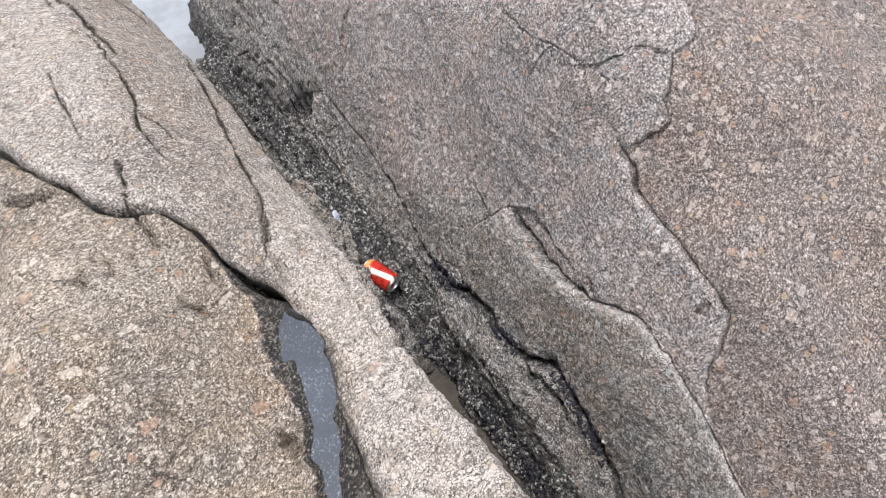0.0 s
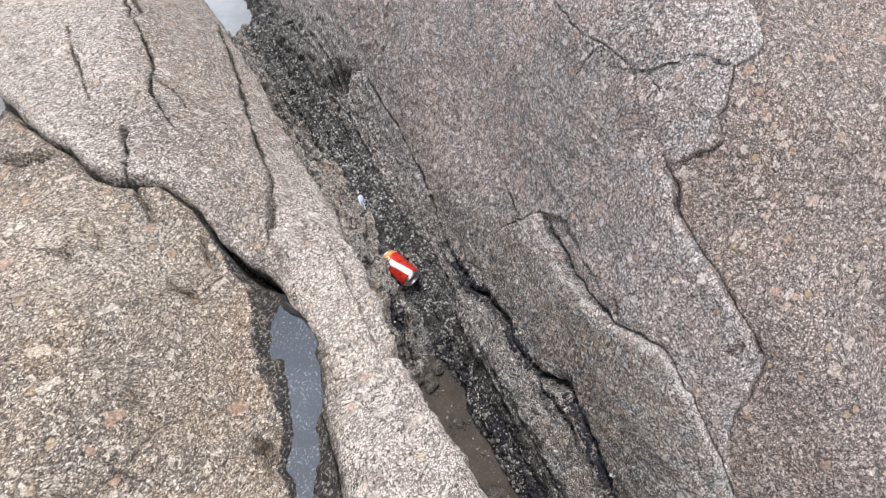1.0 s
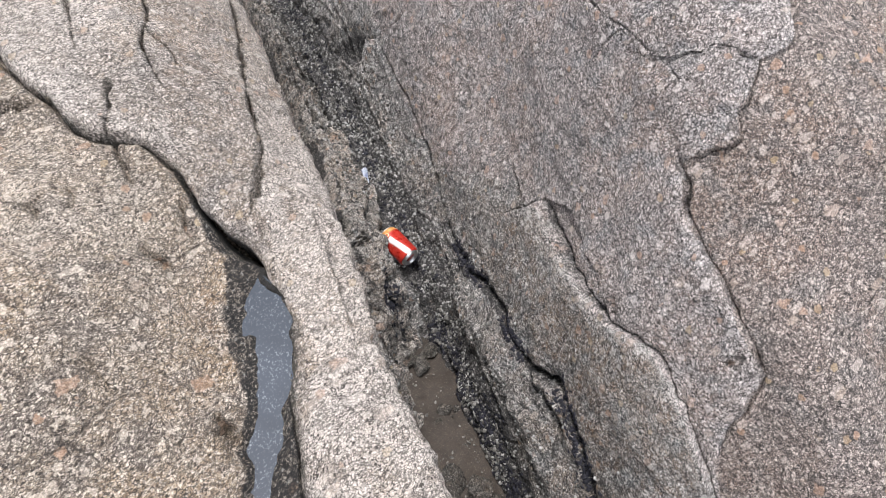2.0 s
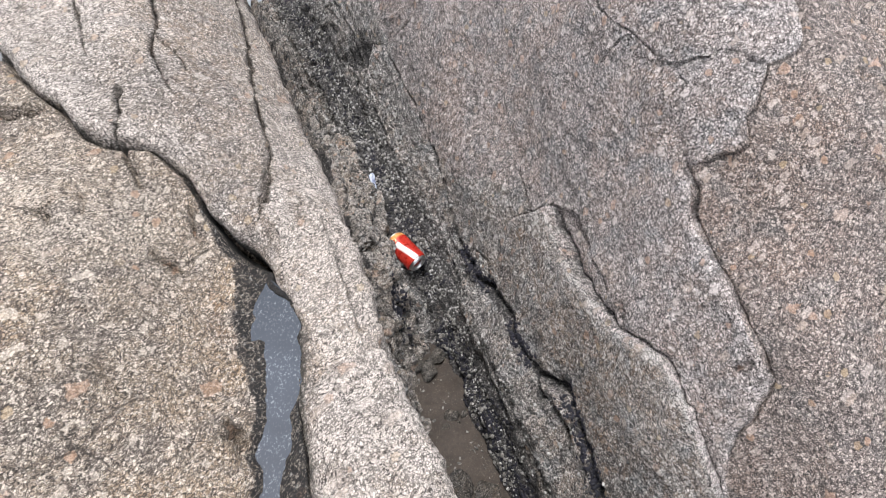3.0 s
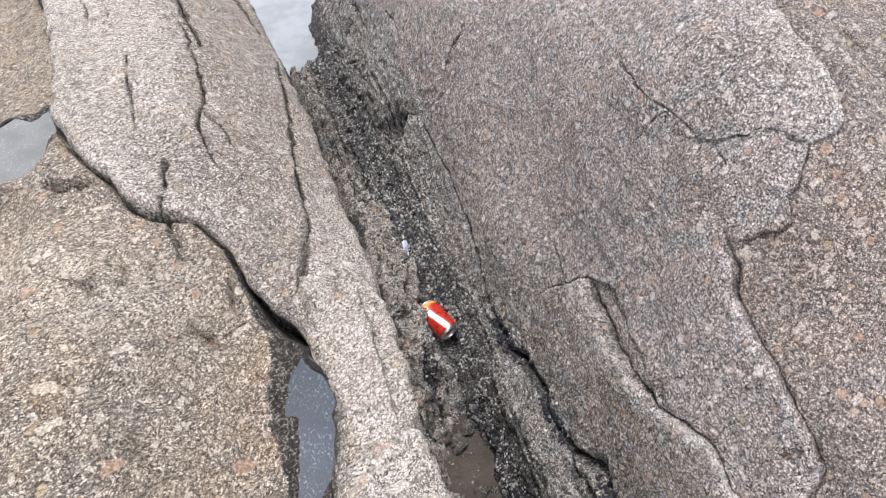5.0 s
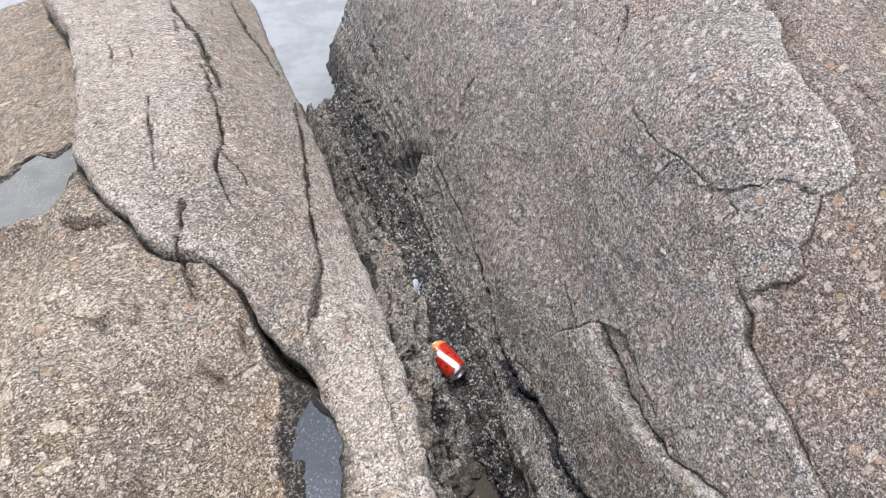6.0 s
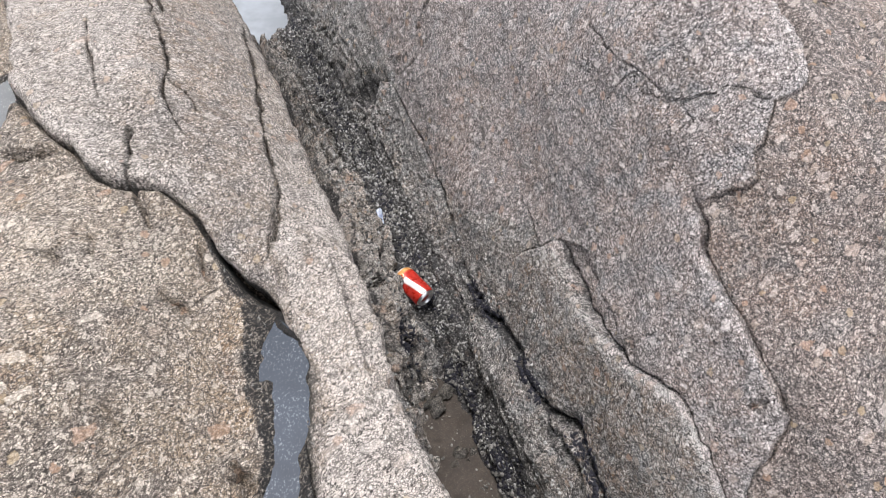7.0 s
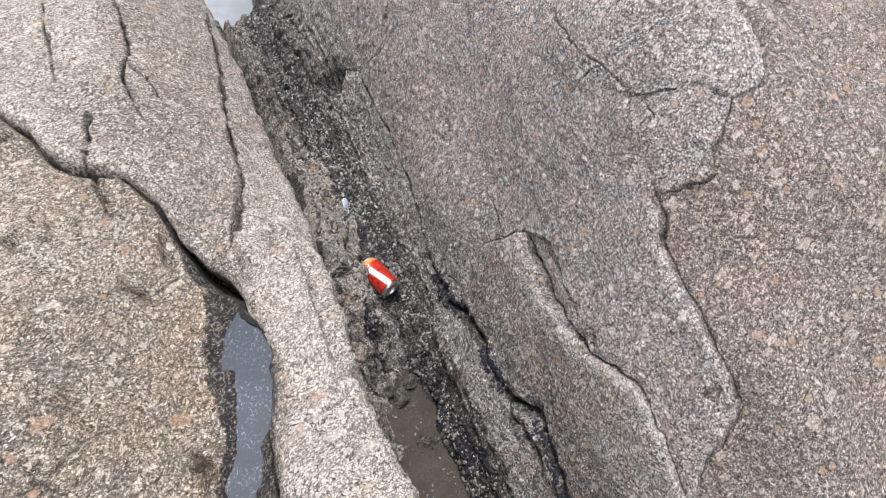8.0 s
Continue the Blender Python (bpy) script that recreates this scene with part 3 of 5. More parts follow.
    lip_fade = np.clip((1.1 - a) / 0.4, 0, 1) * np.clip(t / 0.06, 0, 1)
    h += edge_step(dl, np.interp(b, (1.1, 1.22), (0.008, 0.02)), 0.16, np.interp(a, (0.17, 0.24), (0.008, 0.055)) * np.clip((b - 1.12) / 0.08, 0.12, 1), np.interp(a, (0.17, 0.24), (0.004, 0.036)) * np.clip((b - 1.12) / 0.08, 0.15, 1), 0.0024, 0.5, 0.018) * lip_fade
    dn = within(q_of(NOSE), a, b)
    h += edge_step(dn, np.interp(a, (0.06, 0.2), (0.018, 0.004)) * np.clip((b - 0.93) / 0.06, 0.1, 1), 0.12, np.where(b + 0.6 * (0.2 - a) > 1.05, 0.012, 0.0), 0.0035, 0.0024, 0.35, 0.009)
    # light on the rims of the sheets, lip and nose, painted as a pale tone
    wear_and_lit = 0.6 * np.exp(-np.clip(db, 0, None) / 0.015) * (db > 0) * np.clip((0.09 - a) / 0.04, 0, 1)
    wear_and_lit = np.maximum(wear_and_lit, 0.85 * np.exp(-np.clip(dl, 0, None) / 0.03) * (dl > 0) * np.clip((b - 1.1) / 0.1, 0, 1) * lip_fade)
    wear_and_lit = np.maximum(wear_and_lit, 0.5 * np.exp(-np.clip(dn, 0, None) / 0.012) * (dn > 0))
    wear_and_lit = np.maximum(wear_and_lit, 0.75 * np.exp(-np.clip(da, 0, None) / 0.012) * (da > -0.004) * top)
    # the bench on the near side of the gully and the slots beside it
    dbench = within(q_of(BENCH) + [(0.50, -0.06), (0.30, -0.09), (0.2, -0.6), (2.1, -0.6)], a, b)
    h += edge_step(dbench, 0.045, 0.12, 0.03, 0.03, 0.006) * np.clip((1.7 - a) / 0.5, 0, 1) * np.clip((a - 0.62) / 0.12, 0, 1)
    for shift in (0.05, 0.10):
        crack(h, [(u, v - shift - 0.01 * math.sin(9 * u)) for u, v in q_of(BENCH)], a, b, 0.010, 0.036)
    crack(h, q_of(RIM_JOINT), a, b, 0.018, 0.055, 0.05)
    h += np.clip((-0.02 - b) / 0.04, 0, 1) * (0.006 * grain(X, Y, z, 0.05, 61) + 0.004 * grain(X, Y, z, 0.022, 62))
    # the hollow with its pointed rim
    rim = within(mouth_rim, a, b)
    d, t = along(q_of(HOLE_RIM), a, b)
    rim = np.where(rim > 0, d, -d)
    mouth = np.clip((t - 0.15) / 0.2, 0, 1) * np.clip((0.84 - t) / 0.08, 0, 1)
    h += np.where(rim > 0.001, 0, 0.016 * np.exp(-np.abs(rim) / 0.03)) * mouth
    d_tip, _ = along(q_of([(1.21, 0.124), (1.17, 0.12)]), a, b)
    h += 0.016 * np.exp(-((d_tip / 0.03) ** 2)) * (rim < 0.001)
    back = q_of([(1.475, 0.033), (1.40, 0.072), (1.32, 0.112), (1.245, 0.136), (1.2, 0.137)])
    pot = within(q_of(HOLE_RIM[:8]) + back[::-1], a, b)
    pot = np.where(pot > 0, np.minimum(np.clip(d / 0.010, 0, 1), np.clip(along(back, a, b)[0] / 0.055, 0, 1) ** 0.7), 0) * np.clip((t - 0.02) / 0.3, 0, 1)
    crack(h, q_of(SLOT), a, b, 0.020, 0.008, 0.12, soft=True)
    crack(h, q_of(SLOT), a, b, 0.010, 0.026, 0.12)
    crack(h, q_of(SLOT_INNER), a, b, 0.010, 0.03, 0.2)
    for line, width, depth in BOULDER_CRACKS:
        crack(h, q_of(line), a, b, 0.62 * width, 0.8 * depth)
    d, t = along(q_of([(0.42, 0.105), (0.25, 0.108), (0.1, 0.115), (-0.1, 0.118), (-0.35, 0.118)]), a, b)
    h += 0.022 * np.exp(-((d / 0.04) ** 2)) * np.clip(t / 0.15, 0, 1)
    for line in ([(0.50, -0.124), (0.46, -0.12)], [(0.558, -0.086), (0.52, -0.082)], [(0.39, -0.09), (0.35, -0.084)]):
        crack(h, q_of(line), a, b, 0.014, 0.03)
    crack(h, q_of([(0.46, 0.035), (0.50, 0.025), (0.62, -0.022), (0.66, -0.03)]), a, b, 0.036, 0.014)
    # the sharp tongue beside the slot
    d, t = along(q_of([(-0.03, 0.152), (-0.07, 0.164), (-0.12, 0.161)]), a, b)
    h += 0.018 * np.exp(-((d / 0.012) ** 2))
    # the nook in which the can lies
    d, _ = along(q_of([(0.47, -0.03), (0.55, -0.05), (0.63, -0.07)]), a, b)
    h -= 0.034 * np.exp(-((d / 0.034) ** 2))
    # relief: rolling, lumpy, grainy; the gully side is rougher
    h += 0.010 * grain(X, Y, z, 0.21, 11) + 0.005 * grain(X, Y, z, 0.09, 12)
    ribs = 1 - 2 * np.abs(grain(S * 0.16, Q, z * 0.25, 0.034, 15)) + 0.5 * grain(S * 0.3, Q, z * 0.4, 0.014, 16)
    h += (np.clip((0.36 - Q) / 0.16, 0, 1) * 0.007 + np.clip((0.0 - Q) / 0.05, 0, 1) * 0.010) * ribs
    # thin ledges along the near wall
    layer = (-0.02 - Q + 0.012 * grain(S * 0.35, Q, z * 0, 0.11, 94) + 0.003 * grain(X, Y, z, 0.02, 95)) / np.interp(S, (0.0, 0.6, 2.0), (0.030, 0.034, 0.040))
    saw = layer - np.floor(layer)
    saw = np.minimum(saw / 0.72, (1 - saw) / 0.28)
    ledges = np.clip((-0.015 - Q) / 0.02, 0, 1)
    h += ledges * (0.017 * saw - 0.008) * (0.7 + 0.5 * grain(S * 0.3, Q, z * 0, 0.06, 96))
    pocks = np.clip(grain(X, Y, z, 0.035, 17) - 0.35, 0, 1) * np.clip((0.02 - Q) / 0.05, 0, 1)
    h -= 0.05 * pocks
    P = base + nrm * h[..., None]
    P[..., 2] -= 0.075 * pot
    rough = 1 + 1.3 * np.clip((0.30 - Q) / 0.3, 0, 1)
    P = weathered(P, rough, 13)
    # growth: a belt in the gully, the slots, a thinner stain above; also shade painted beside sheet A and in the hollow
    mid = np.interp(S, (-0.4, 0.3, 0.57, 1.0, 2.2), (0.07, 0.058, 0.05, 0.0, -0.035))
    algae_and_shade = 1.1 * np.exp(-(((Pp - mid) / np.interp(S, (0.3, 0.55), (0.042, 0.068))) ** 2))
    # darker along the rim joint
    d, _ = along(q_of(RIM_JOINT), a, b)
    algae_and_shade = np.maximum(algae_and_shade, 1.4 * np.exp(-((d / 0.012) ** 4)))
    d, _ = along(q_of(SLOT), a, b)
    algae_and_shade = np.maximum(algae_and_shade, 1.15 * np.exp(-((d / np.interp(S, (-0.05, 0.06), (0.013, 0.022))) ** 4)) * np.clip(1.2 * grain(X, Y, z, 0.07, 91) + 0.75, 0.3, 1))
    algae_and_shade = np.maximum(algae_and_shade, 0.38 * np.clip((0.27 - Pp) / 0.08, 0, 1) * np.clip((Pp + 0.06) / 0.05, 0.35, 1))
    algae_and_shade = np.maximum(algae_and_shade, 0.16 * np.clip((-0.03 - Pp) / 0.02, 0, 1) * np.clip((S - 0.1) / 0.2, 0, 1) + 0.3 * np.clip((S - 0.9) / 0.5, 0, 1) * np.clip((-0.03 - Pp) / 0.02, 0, 1))
    # the shadow band outside sheet A's edge, painted dark
    algae_and_shade = np.maximum(algae_and_shade, 0.5 * np.exp(-((da / 0.035) ** 2)) * (da < 0) * np.clip((a + 0.12) / 0.06, 0, 1) * np.clip((0.34 - a) / 0.03, 0, 1))
    da0 = within(qa + [(-1.6, 0.6), (-1.6, -1.0), (3.4, -1.0), (3.4, 0.62)], S, Q)
    chain = q_of(LIP[:-1])[::-1] + q_of(NECK)[::-1] + qb[1:]
    db0 = within([(3.4, 1.5)] + chain + [(-1.6, 0.63), (-1.6, -1.0), (3.4, -1.0)], S, Q)
    gully = np.clip((0.34 - Q) / 0.12, 0, 1)
    rib = np.exp(-(((Pp - 0.112) / 0.022) ** 2)) * np.clip((0.45 - S) / 0.1, 0, 1)
    algae_and_shade = np.maximum(algae_and_shade * (1 - 0.5 * rib), 0.4 * rib)
    # darker in the troughs between the ribs
    algae_and_shade = np.maximum(algae_and_shade, 0.75 * gully * np.clip(-1.6 * ribs - 0.1, 0, 1))
    # darker in the creases between the ledges
    algae_and_shade = np.maximum(algae_and_shade, 0.8 * ledges * np.clip(0.2 - saw, 0, 1) / 0.2)
    # growth thinned outside the hollow so that its rim looks lit
    algae_and_shade = algae_and_shade * (1 - 0.75 * np.exp(-np.abs(rim) / 0.05) * (rim < 0) * mouth)
    # shade inside the hollow, painted dark
    algae_and_shade = np.maximum(algae_and_shade, 1.1 * np.clip(1.7 * pot - 0.1, 0, 1))
    # the hollow's lit rim, painted pale
    wear_and_lit = np.maximum(wear_and_lit, 0.6 * np.exp(-np.abs(rim) / 0.006) * (rim < 0.001) * mouth)
    rust = 0.4 * np.clip((0.36 - S) / 0.1, 0, 1) * np.clip((Pp - 0.15) / 0.02, 0, 1) * (da > 0)
    for u, v, r in ((0.084, 0.195, 0.05), (0.0, 0.195, 0.06), (-0.1, 0.197, 0.06), (-0.19, 0.185, 0.05), (0.312, 0.237, 0.04), (0.25, 0.452, 0.025), (0.29, 0.44, 0.02)):
        rust = np.maximum(rust, (1.2 if v < 0.186 else 0.7) * np.exp(-(((S - u) / r) ** 2) - (((Pp - v) / (0.45 * r)) ** 2)))
    rust = np.maximum(rust, 0.35 * ledges * np.clip(grain(X, Y, z, 0.12, 97) + 0.3, 0, 1))
    return P, da0, db0, S, Pp, Q, algae_and_shade, wear_and_lit, rust


BP, BDA, BDB, BS, BPP, BQ, ALGAE_AND_SHADE, WEAR_AND_LIT, RUST = boulder_grid()
boulder = empty("boulder", Matrix(), "large grey-brown granite boulder with split sheets and a black tide band", "boulder")
lower = (BDA > 0) & (BPP < np.interp(BS, (0.36, 0.44, 0.62, 0.8), (0.9, 0.27, 0.19, 0.15)) + 0.012 * grain(BP[..., 0], BP[..., 1], BP[..., 2], 0.03, 81))
middle = ~lower & (BDB > 0)
ledge = lower & (BQ < -0.035 + 0.015 * grain(BP[..., 0], BP[..., 1], BP[..., 2], 0.05, 82))
for keep, stone_kind, label in ((ledge, LEDGE, "pale brown ledges of rock below the ridge, with barnacles"), (lower & ~ledge, TIDE, "dark lower sheet of rock beside the gully, with barnacles"), (middle, GREY, "grey middle sheet of rock with a pale broken rim"), (~lower & ~middle, BROWN, "brown-grey outer face of the boulder")):
    part("rock_sheet", grid_mesh("rock_sheet", BP, keep, stone_kind, algae_and_shade=ALGAE_AND_SHADE, wear_and_lit=WEAR_AND_LIT, rust=RUST), stone_kind, boulder, label)

# -- the left side: a low slab and the ridge that lies on it --
BANK_S = (-0.7, -0.2, 0.05, 0.3, 0.6, 1.0, 1.5, 2.2)
BANK_P = (-1.2, -0.9, -0.72, -0.58, -0.45, -0.32, -0.2, -0.05)
BANK = (
    (0.853, 0.779, 0.746, 0.725, 0.722, 0.741, 0.764, 0.796),
    (0.821, 0.838, 0.832, 0.785, 0.722, 0.731, 0.703, 0.676),
    (0.802, 0.849, 0.865, 0.814, 0.718, 0.713, 0.671, 0.614),
    (0.78, 0.84, 0.863, 0.84, 0.793, 0.726, 0.642, 0.549),
    (0.749, 0.807, 0.842, 0.863, 0.834, 0.739, 0.614, 0.471),
    (0.699, 0.755, 0.805, 0.832, 0.796, 0.679, 0.543, 0.371),
    (0.626, 0.695, 0.726, 0.727, 0.666, 0.535, 0.407, 0.246),
    (0.495, 0.544, 0.561, 0.523, 0.434, 0.314, 0.203, 0.067),
)
RIDGE_RIM = [(2.3, -0.33), (1.6, -0.31), (1.25, -0.29), (1.05, -0.275), (0.942, -0.268), (0.781, -0.251), (0.679, -0.245), (0.548, -0.241), (0.462, -0.237), (0.385, -0.228), (0.308, -0.222), (0.205, -0.219),
             (0.135, -0.221), (0.058, -0.213), (-0.001, -0.223), (-0.057, -0.229), (-0.109, -0.23), (-0.16, -0.224), (-0.208, -0.218), (-0.263, -0.212), (-0.4, -0.2), (-1.2, -0.2)]
RIDGE_FOOT = [(2.3, -1.02), (1.68, -0.926), (1.288, -0.798), (1.051, -0.756), (0.787, -0.712), (0.645, -0.711), (0.576, -0.684), (0.487, -0.653), (0.433, -0.611), (0.38, -0.59), (0.35, -0.564), (0.342, -0.536), (0.334, -0.497),
              (0.297, -0.466), (0.257, -0.445), (0.213, -0.429), (0.178, -0.41), (0.15, -0.381), (0.124, -0.368), (0.09, -0.358), (0.039, -0.346), (0.002, -0.347), (-0.075, -0.36), (-0.149, -0.383), (-0.215, -0.388), (-0.4, -0.41), (-1.2, -0.5)]
PUDDLE_EDGE = [(0.091, -0.378), (0.073, -0.389), (0.054, -0.402), (0.03, -0.412), (0.004, -0.421), (-0.008, -0.421), (-0.016, -0.404), (-0.064, -0.413), (-0.108, -0.425), (-0.158, -0.433), (-0.187, -0.447), (-0.25, -0.459),
               (-0.34, -0.475), (-0.34, -0.447), (-0.258, -0.437), (-0.229, -0.426), (-0.202, -0.413), (-0.195, -0.402), (-0.147, -0.39), (-0.124, -0.379), (-0.081, -0.365), (-0.035, -0.354), (0.002, -0.345), (0.032, -0.348), (0.045, -0.356), (0.059, -0.365), (0.073, -0.375)]
SLIME = [(0.16, -0.405), (0.137, -0.415), (0.10, -0.427), (0.081, -0.433), (0.025, -0.441), (-0.033, -0.444), (-0.091, -0.442), (-0.144, -0.446), (-0.19, -0.462), (-0.34, -0.48), (-0.34, -0.3), (0.16, -0.3)]
UPPER_POOL = [(0.525, -0.9), (0.531, -0.825), (0.537, -0.769), (0.578, -0.753), (0.64, -0.735), (0.72, -0.715), (0.735, -0.74), (0.705, -0.775), (0.725, -0.805), (0.70, -0.835), (0.66, -0.86), (0.65, -0.92)]
PUDDLE_Z, POOL_Z = 0.706, 0.800
CREST_CRACKS = (
    ([(0.785, -0.574), (0.667, -0.574), (0.6, -0.571), (0.531, -0.567)], 0.006, 0.016),
    ([(0.80, -0.449), (0.704, -0.451), (0.632, -0.447), (0.573, -0.458), (0.521, -0.461), (0.474, -0.456), (0.449, -0.448)], 0.008, 0.03),
    ([(0.60, -0.449), (0.564, -0.431), (0.538, -0.421), (0.505, -0.418)], 0.006, 0.012),
    ([(1.407, -0.551), (1.207, -0.505), (1.091, -0.477), (0.934, -0.453), (0.82, -0.438)], 0.010, 0.03),
    ([(0.93, -0.47), (0.86, -0.462), (0.79, -0.452)], 0.007, 0.015),
    ([(0.449, -0.525), (0.416, -0.527), (0.374, -0.536), (0.335, -0.54)], 0.007, 0.03),
    ([(0.98, -0.284), (0.8, -0.29), (0.671, -0.297), (0.548, -0.306), (0.464, -0.312), (0.413, -0.312), (0.362, -0.316)], 0.0075, 0.035),
)
RIM_CRACKS = (
    ([(0.38, -0.314), (0.307, -0.324), (0.242, -0.343), (0.19, -0.365)], 0.009, 0.022),
    ([(1.751, -0.4), (1.399, -0.363), (1.249, -0.329), (1.109, -0.303)], 0.012, 0.05),
    ([(0.179, -0.347), (0.139, -0.338), (0.105, -0.332), (0.076, -0.324), (0.041, -0.316)], 0.014, 0.04),
    ([(1.1, -0.68), (1.03, -0.66), (0.98, -0.655)], 0.005, 0.008),
    ([(1.04, -0.625), (1.0, -0.615), (0.96, -0.612)], 0.0045, 0.006),
    ([(1.25, -0.53), (1.16, -0.525), (1.1, -0.518)], 0.007, 0.012),
)
RIDGE_CRACKS = CREST_CRACKS + RIM_CRACKS
SLAB_CRACKS = (
    ([(0.36, -0.536), (0.306, -0.531), (0.274, -0.525), (0.25, -0.525)], 0.004, 0.012),
    ([(0.15, -0.535), (0.134, -0.517), (0.126, -0.504), (0.109, -0.496)], 0.007, 0.012),
    ([(0.232, -0.462), (0.19, -0.466), (0.167, -0.465)], 0.005, 0.01),
    ([(0.226, -0.67), (0.217, -0.655), (0.205, -0.647), (0.19, -0.65)], 0.005, 0.008),
    ([(-0.132, -0.484), (-0.164, -0.468), (-0.19, -0.445)], 0.011, 0.03),
    ([(0.26, -0.61), (0.23, -0.60), (0.2, -0.603)], 0.004, 0.006),
    ([(0.21, -0.655), (0.24, -0.64), (0.25, -0.62)], 0.004, 0.005),
    ([(-0.02, -0.63), (-0.06, -0.60), (-0.08, -0.59)], 0.006, 0.006),
    ([(0.458, -0.724), (0.428, -0.685), (0.429, -0.64)], 0.010, 0.018),
)


def bank_base(s, p):
    S, Pp = np.meshgrid(s, p, indexing="ij")
    z = lofted(BANK_S, BANK_P, BANK, np.clip(s, -0.75, 2.3), np.clip(p, -1.3, -0.05))
    z = z - np.clip(-1.2 - Pp, 0, None) * 1.9 - np.clip(S - 2.0, 0, None) * 3.0 - np.clip(-0.75 - S, 0, None) * 2.2
    X, Y = ORG[0] + S * AX[0] + Pp * EX[0], ORG[1] + S * AX[1] + Pp * EX[1]
    a = S + 0.005 * grain(X, Y, z, 0.035, 23) + 0.0025 * grain(X, Y, z, 0.012, 24)
    b = Pp + 0.005 * grain(X, Y, z, 0.03, 25) + 0.0025 * grain(X, Y, z, 0.011, 26)
    c = S + 0.006 * grain(X, Y, z, 0.045, 23), Pp + 0.006 * grain(X, Y, z, 0.04, 25)
    return S, Pp, X, Y, z, a, b, c


def carried_along(was, S, Pp, s, p, z, a, b, c):
    """Places and wavering lines after the grid's corners were moved."""
    ds, dp = S - was[0], Pp - was[1]
    z = z + np.gradient(z, s, axis=0) * ds + np.gradient(z, p, axis=1) * dp
    X, Y = ORG[0] + S * AX[0] + Pp * EX[0], ORG[1] + S * AX[1] + Pp * EX[1]
    return X, Y, z, a + ds, b + dp, (c[0] + ds, c[1] + dp)


def relief(X, Y, z, seed):
    return 0.006 * grain(X, Y, z, 0.17, seed) + 0.004 * grain(X, Y, z, 0.07, seed + 1) + 0.003 * grain(X, Y, z, 0.03, seed + 2) + 0.0018 * grain(X, Y, z, 0.012, seed + 3)


def ridge_grid():
    s = lines((-1.3, -0.36, 0.04), (-0.36, 0.9, 0.0025), (0.9, 1.3, 0.0035), (1.3, 2.4, 0.007))
    p = lines((-1.1, -0.86, 0.008), (-0.86, -0.14, 0.0026))
    S, Pp, X, Y, z, a, b, c = bank_base(s, p)
    foot = RIDGE_FOOT + [(-1.2, 0.5), (2.3, 0.5)]
    block_edge = [(-0.09, -0.2), (-0.094, -0.32), (-0.107, -0.34), (-0.141, -0.359), (-0.189, -0.371), (-0.235, -0.382), (-0.5, -0.4), (-0.5, -0.2)]
    was = S, Pp
    S, Pp = drawn_to(S, Pp, within(foot, *c))
    S, Pp = drawn_to(S, Pp, within(RIDGE_RIM + [(-1.2, -2.0), (2.3, -2.0)], a, b))
    S, Pp = drawn_to_lines(S, Pp, a, b, [block_edge[1:-2]] + [line for line, _, _ in RIDGE_CRACKS])
    X, Y, z, a, b, c = carried_along(was, S, Pp, s, p, z, a, b, c)
    d_foot = within(foot, *c)
    d_rim = within(RIDGE_RIM + [(-1.2, -2.0), (2.3, -2.0)], a, b)
    h = 0.010 * grain(X, Y, z, 0.19, 31) + 0.006 * grain(X, Y, z, 0.085, 32)
    for line, width, depth in RIDGE_CRACKS:
        crack(h, line, a, b, (0.46 if width < 0.0085 else 0.6) * width, 0.8 * depth, 0.15)
    # a thick rounded lip over the joint, a low one beside the puddle
    lip = np.interp(S, (-0.1, 0.1, 0.3, 0.6), (0.004, 0.008, 0.024, 0.03))
    h += lip * np.exp(-np.clip(d_foot, 0, None) / 0.09)
    # the pale block at the near end stands a little proud
    block = within(block_edge, a, b)
    h += edge_step(block, 0.018, 0.5, 0.014, 0.010, 0.006)
    d, _ = along([(0.172, -0.353), (0.170, -0.346)], a, b)
    h += 0.008 * np.exp(-((d / 0.013) ** 2))
    # edges
    def fall(d, r, steep):
        u = np.clip(1 - d / r, 0, 1)
        return -r * 0.8 * (1 - np.sqrt(np.clip(1 - u * u, 0, 1))) - np.clip(-d, 0, None) * steep
    h += fall(d_foot, 0.022, np.interp(S, (0.0, 0.15), (8.0, 9.0))) + fall(d_rim, 0.017, 28.0)
    low = np.clip(d_foot - 0.004, 0, 0.02) * 0.5 + PUDDLE_Z + 0.003
    near = (S < 0.2) & (d_foot > 0.004) & (Pp < -0.26)
    h = np.where(near, np.maximum(z + h, low) - z, h)
    # growth beside the puddle; shade painted on the face under the lip
    algae_and_shade = 0.85 * np.exp(-np.clip(d_foot, 0, None) / 0.016) * np.clip((0.05 - S) / 0.08, 0, 1) + 0.9 * (d_foot < -0.001)
    # darker on the wall below the rim
    algae_and_shade = np.maximum(algae_and_shade, 1.4 * np.clip((-0.003 - d_rim) / 0.006, 0, 1))
    for line, width, depth in [k for k in RIDGE_CRACKS if k[1] < 0.011]:
        algae_and_shade = np.maximum(algae_and_shade, 0.45 * np.exp(-((along(line, a, b)[0] / (1.3 * width)) ** 2)))
    P = np.stack([X, Y, z + h], -1)
    # the lip hangs over the joint
    under = 0.5 * np.clip(-d_foot * 8 - 0.01, 0, 0.08) * np.clip((S - 0.05) / 0.1, 0, 1) * np.clip((0.36 - S) / 0.14, 0.12, 1)
    gs, gp = np.gradient(d_foot, s, axis=0), np.gradient(d_foot, p, axis=1)
    size = np.hypot(gs, gp) + 1e-6
    P[..., 0] += under * (gs * AX[0] + gp * EX[0]) / size
    P[..., 1] += under * (gs * AX[1] + gp * EX[1]) / size
    P = weathered(P, 1.0, 33)
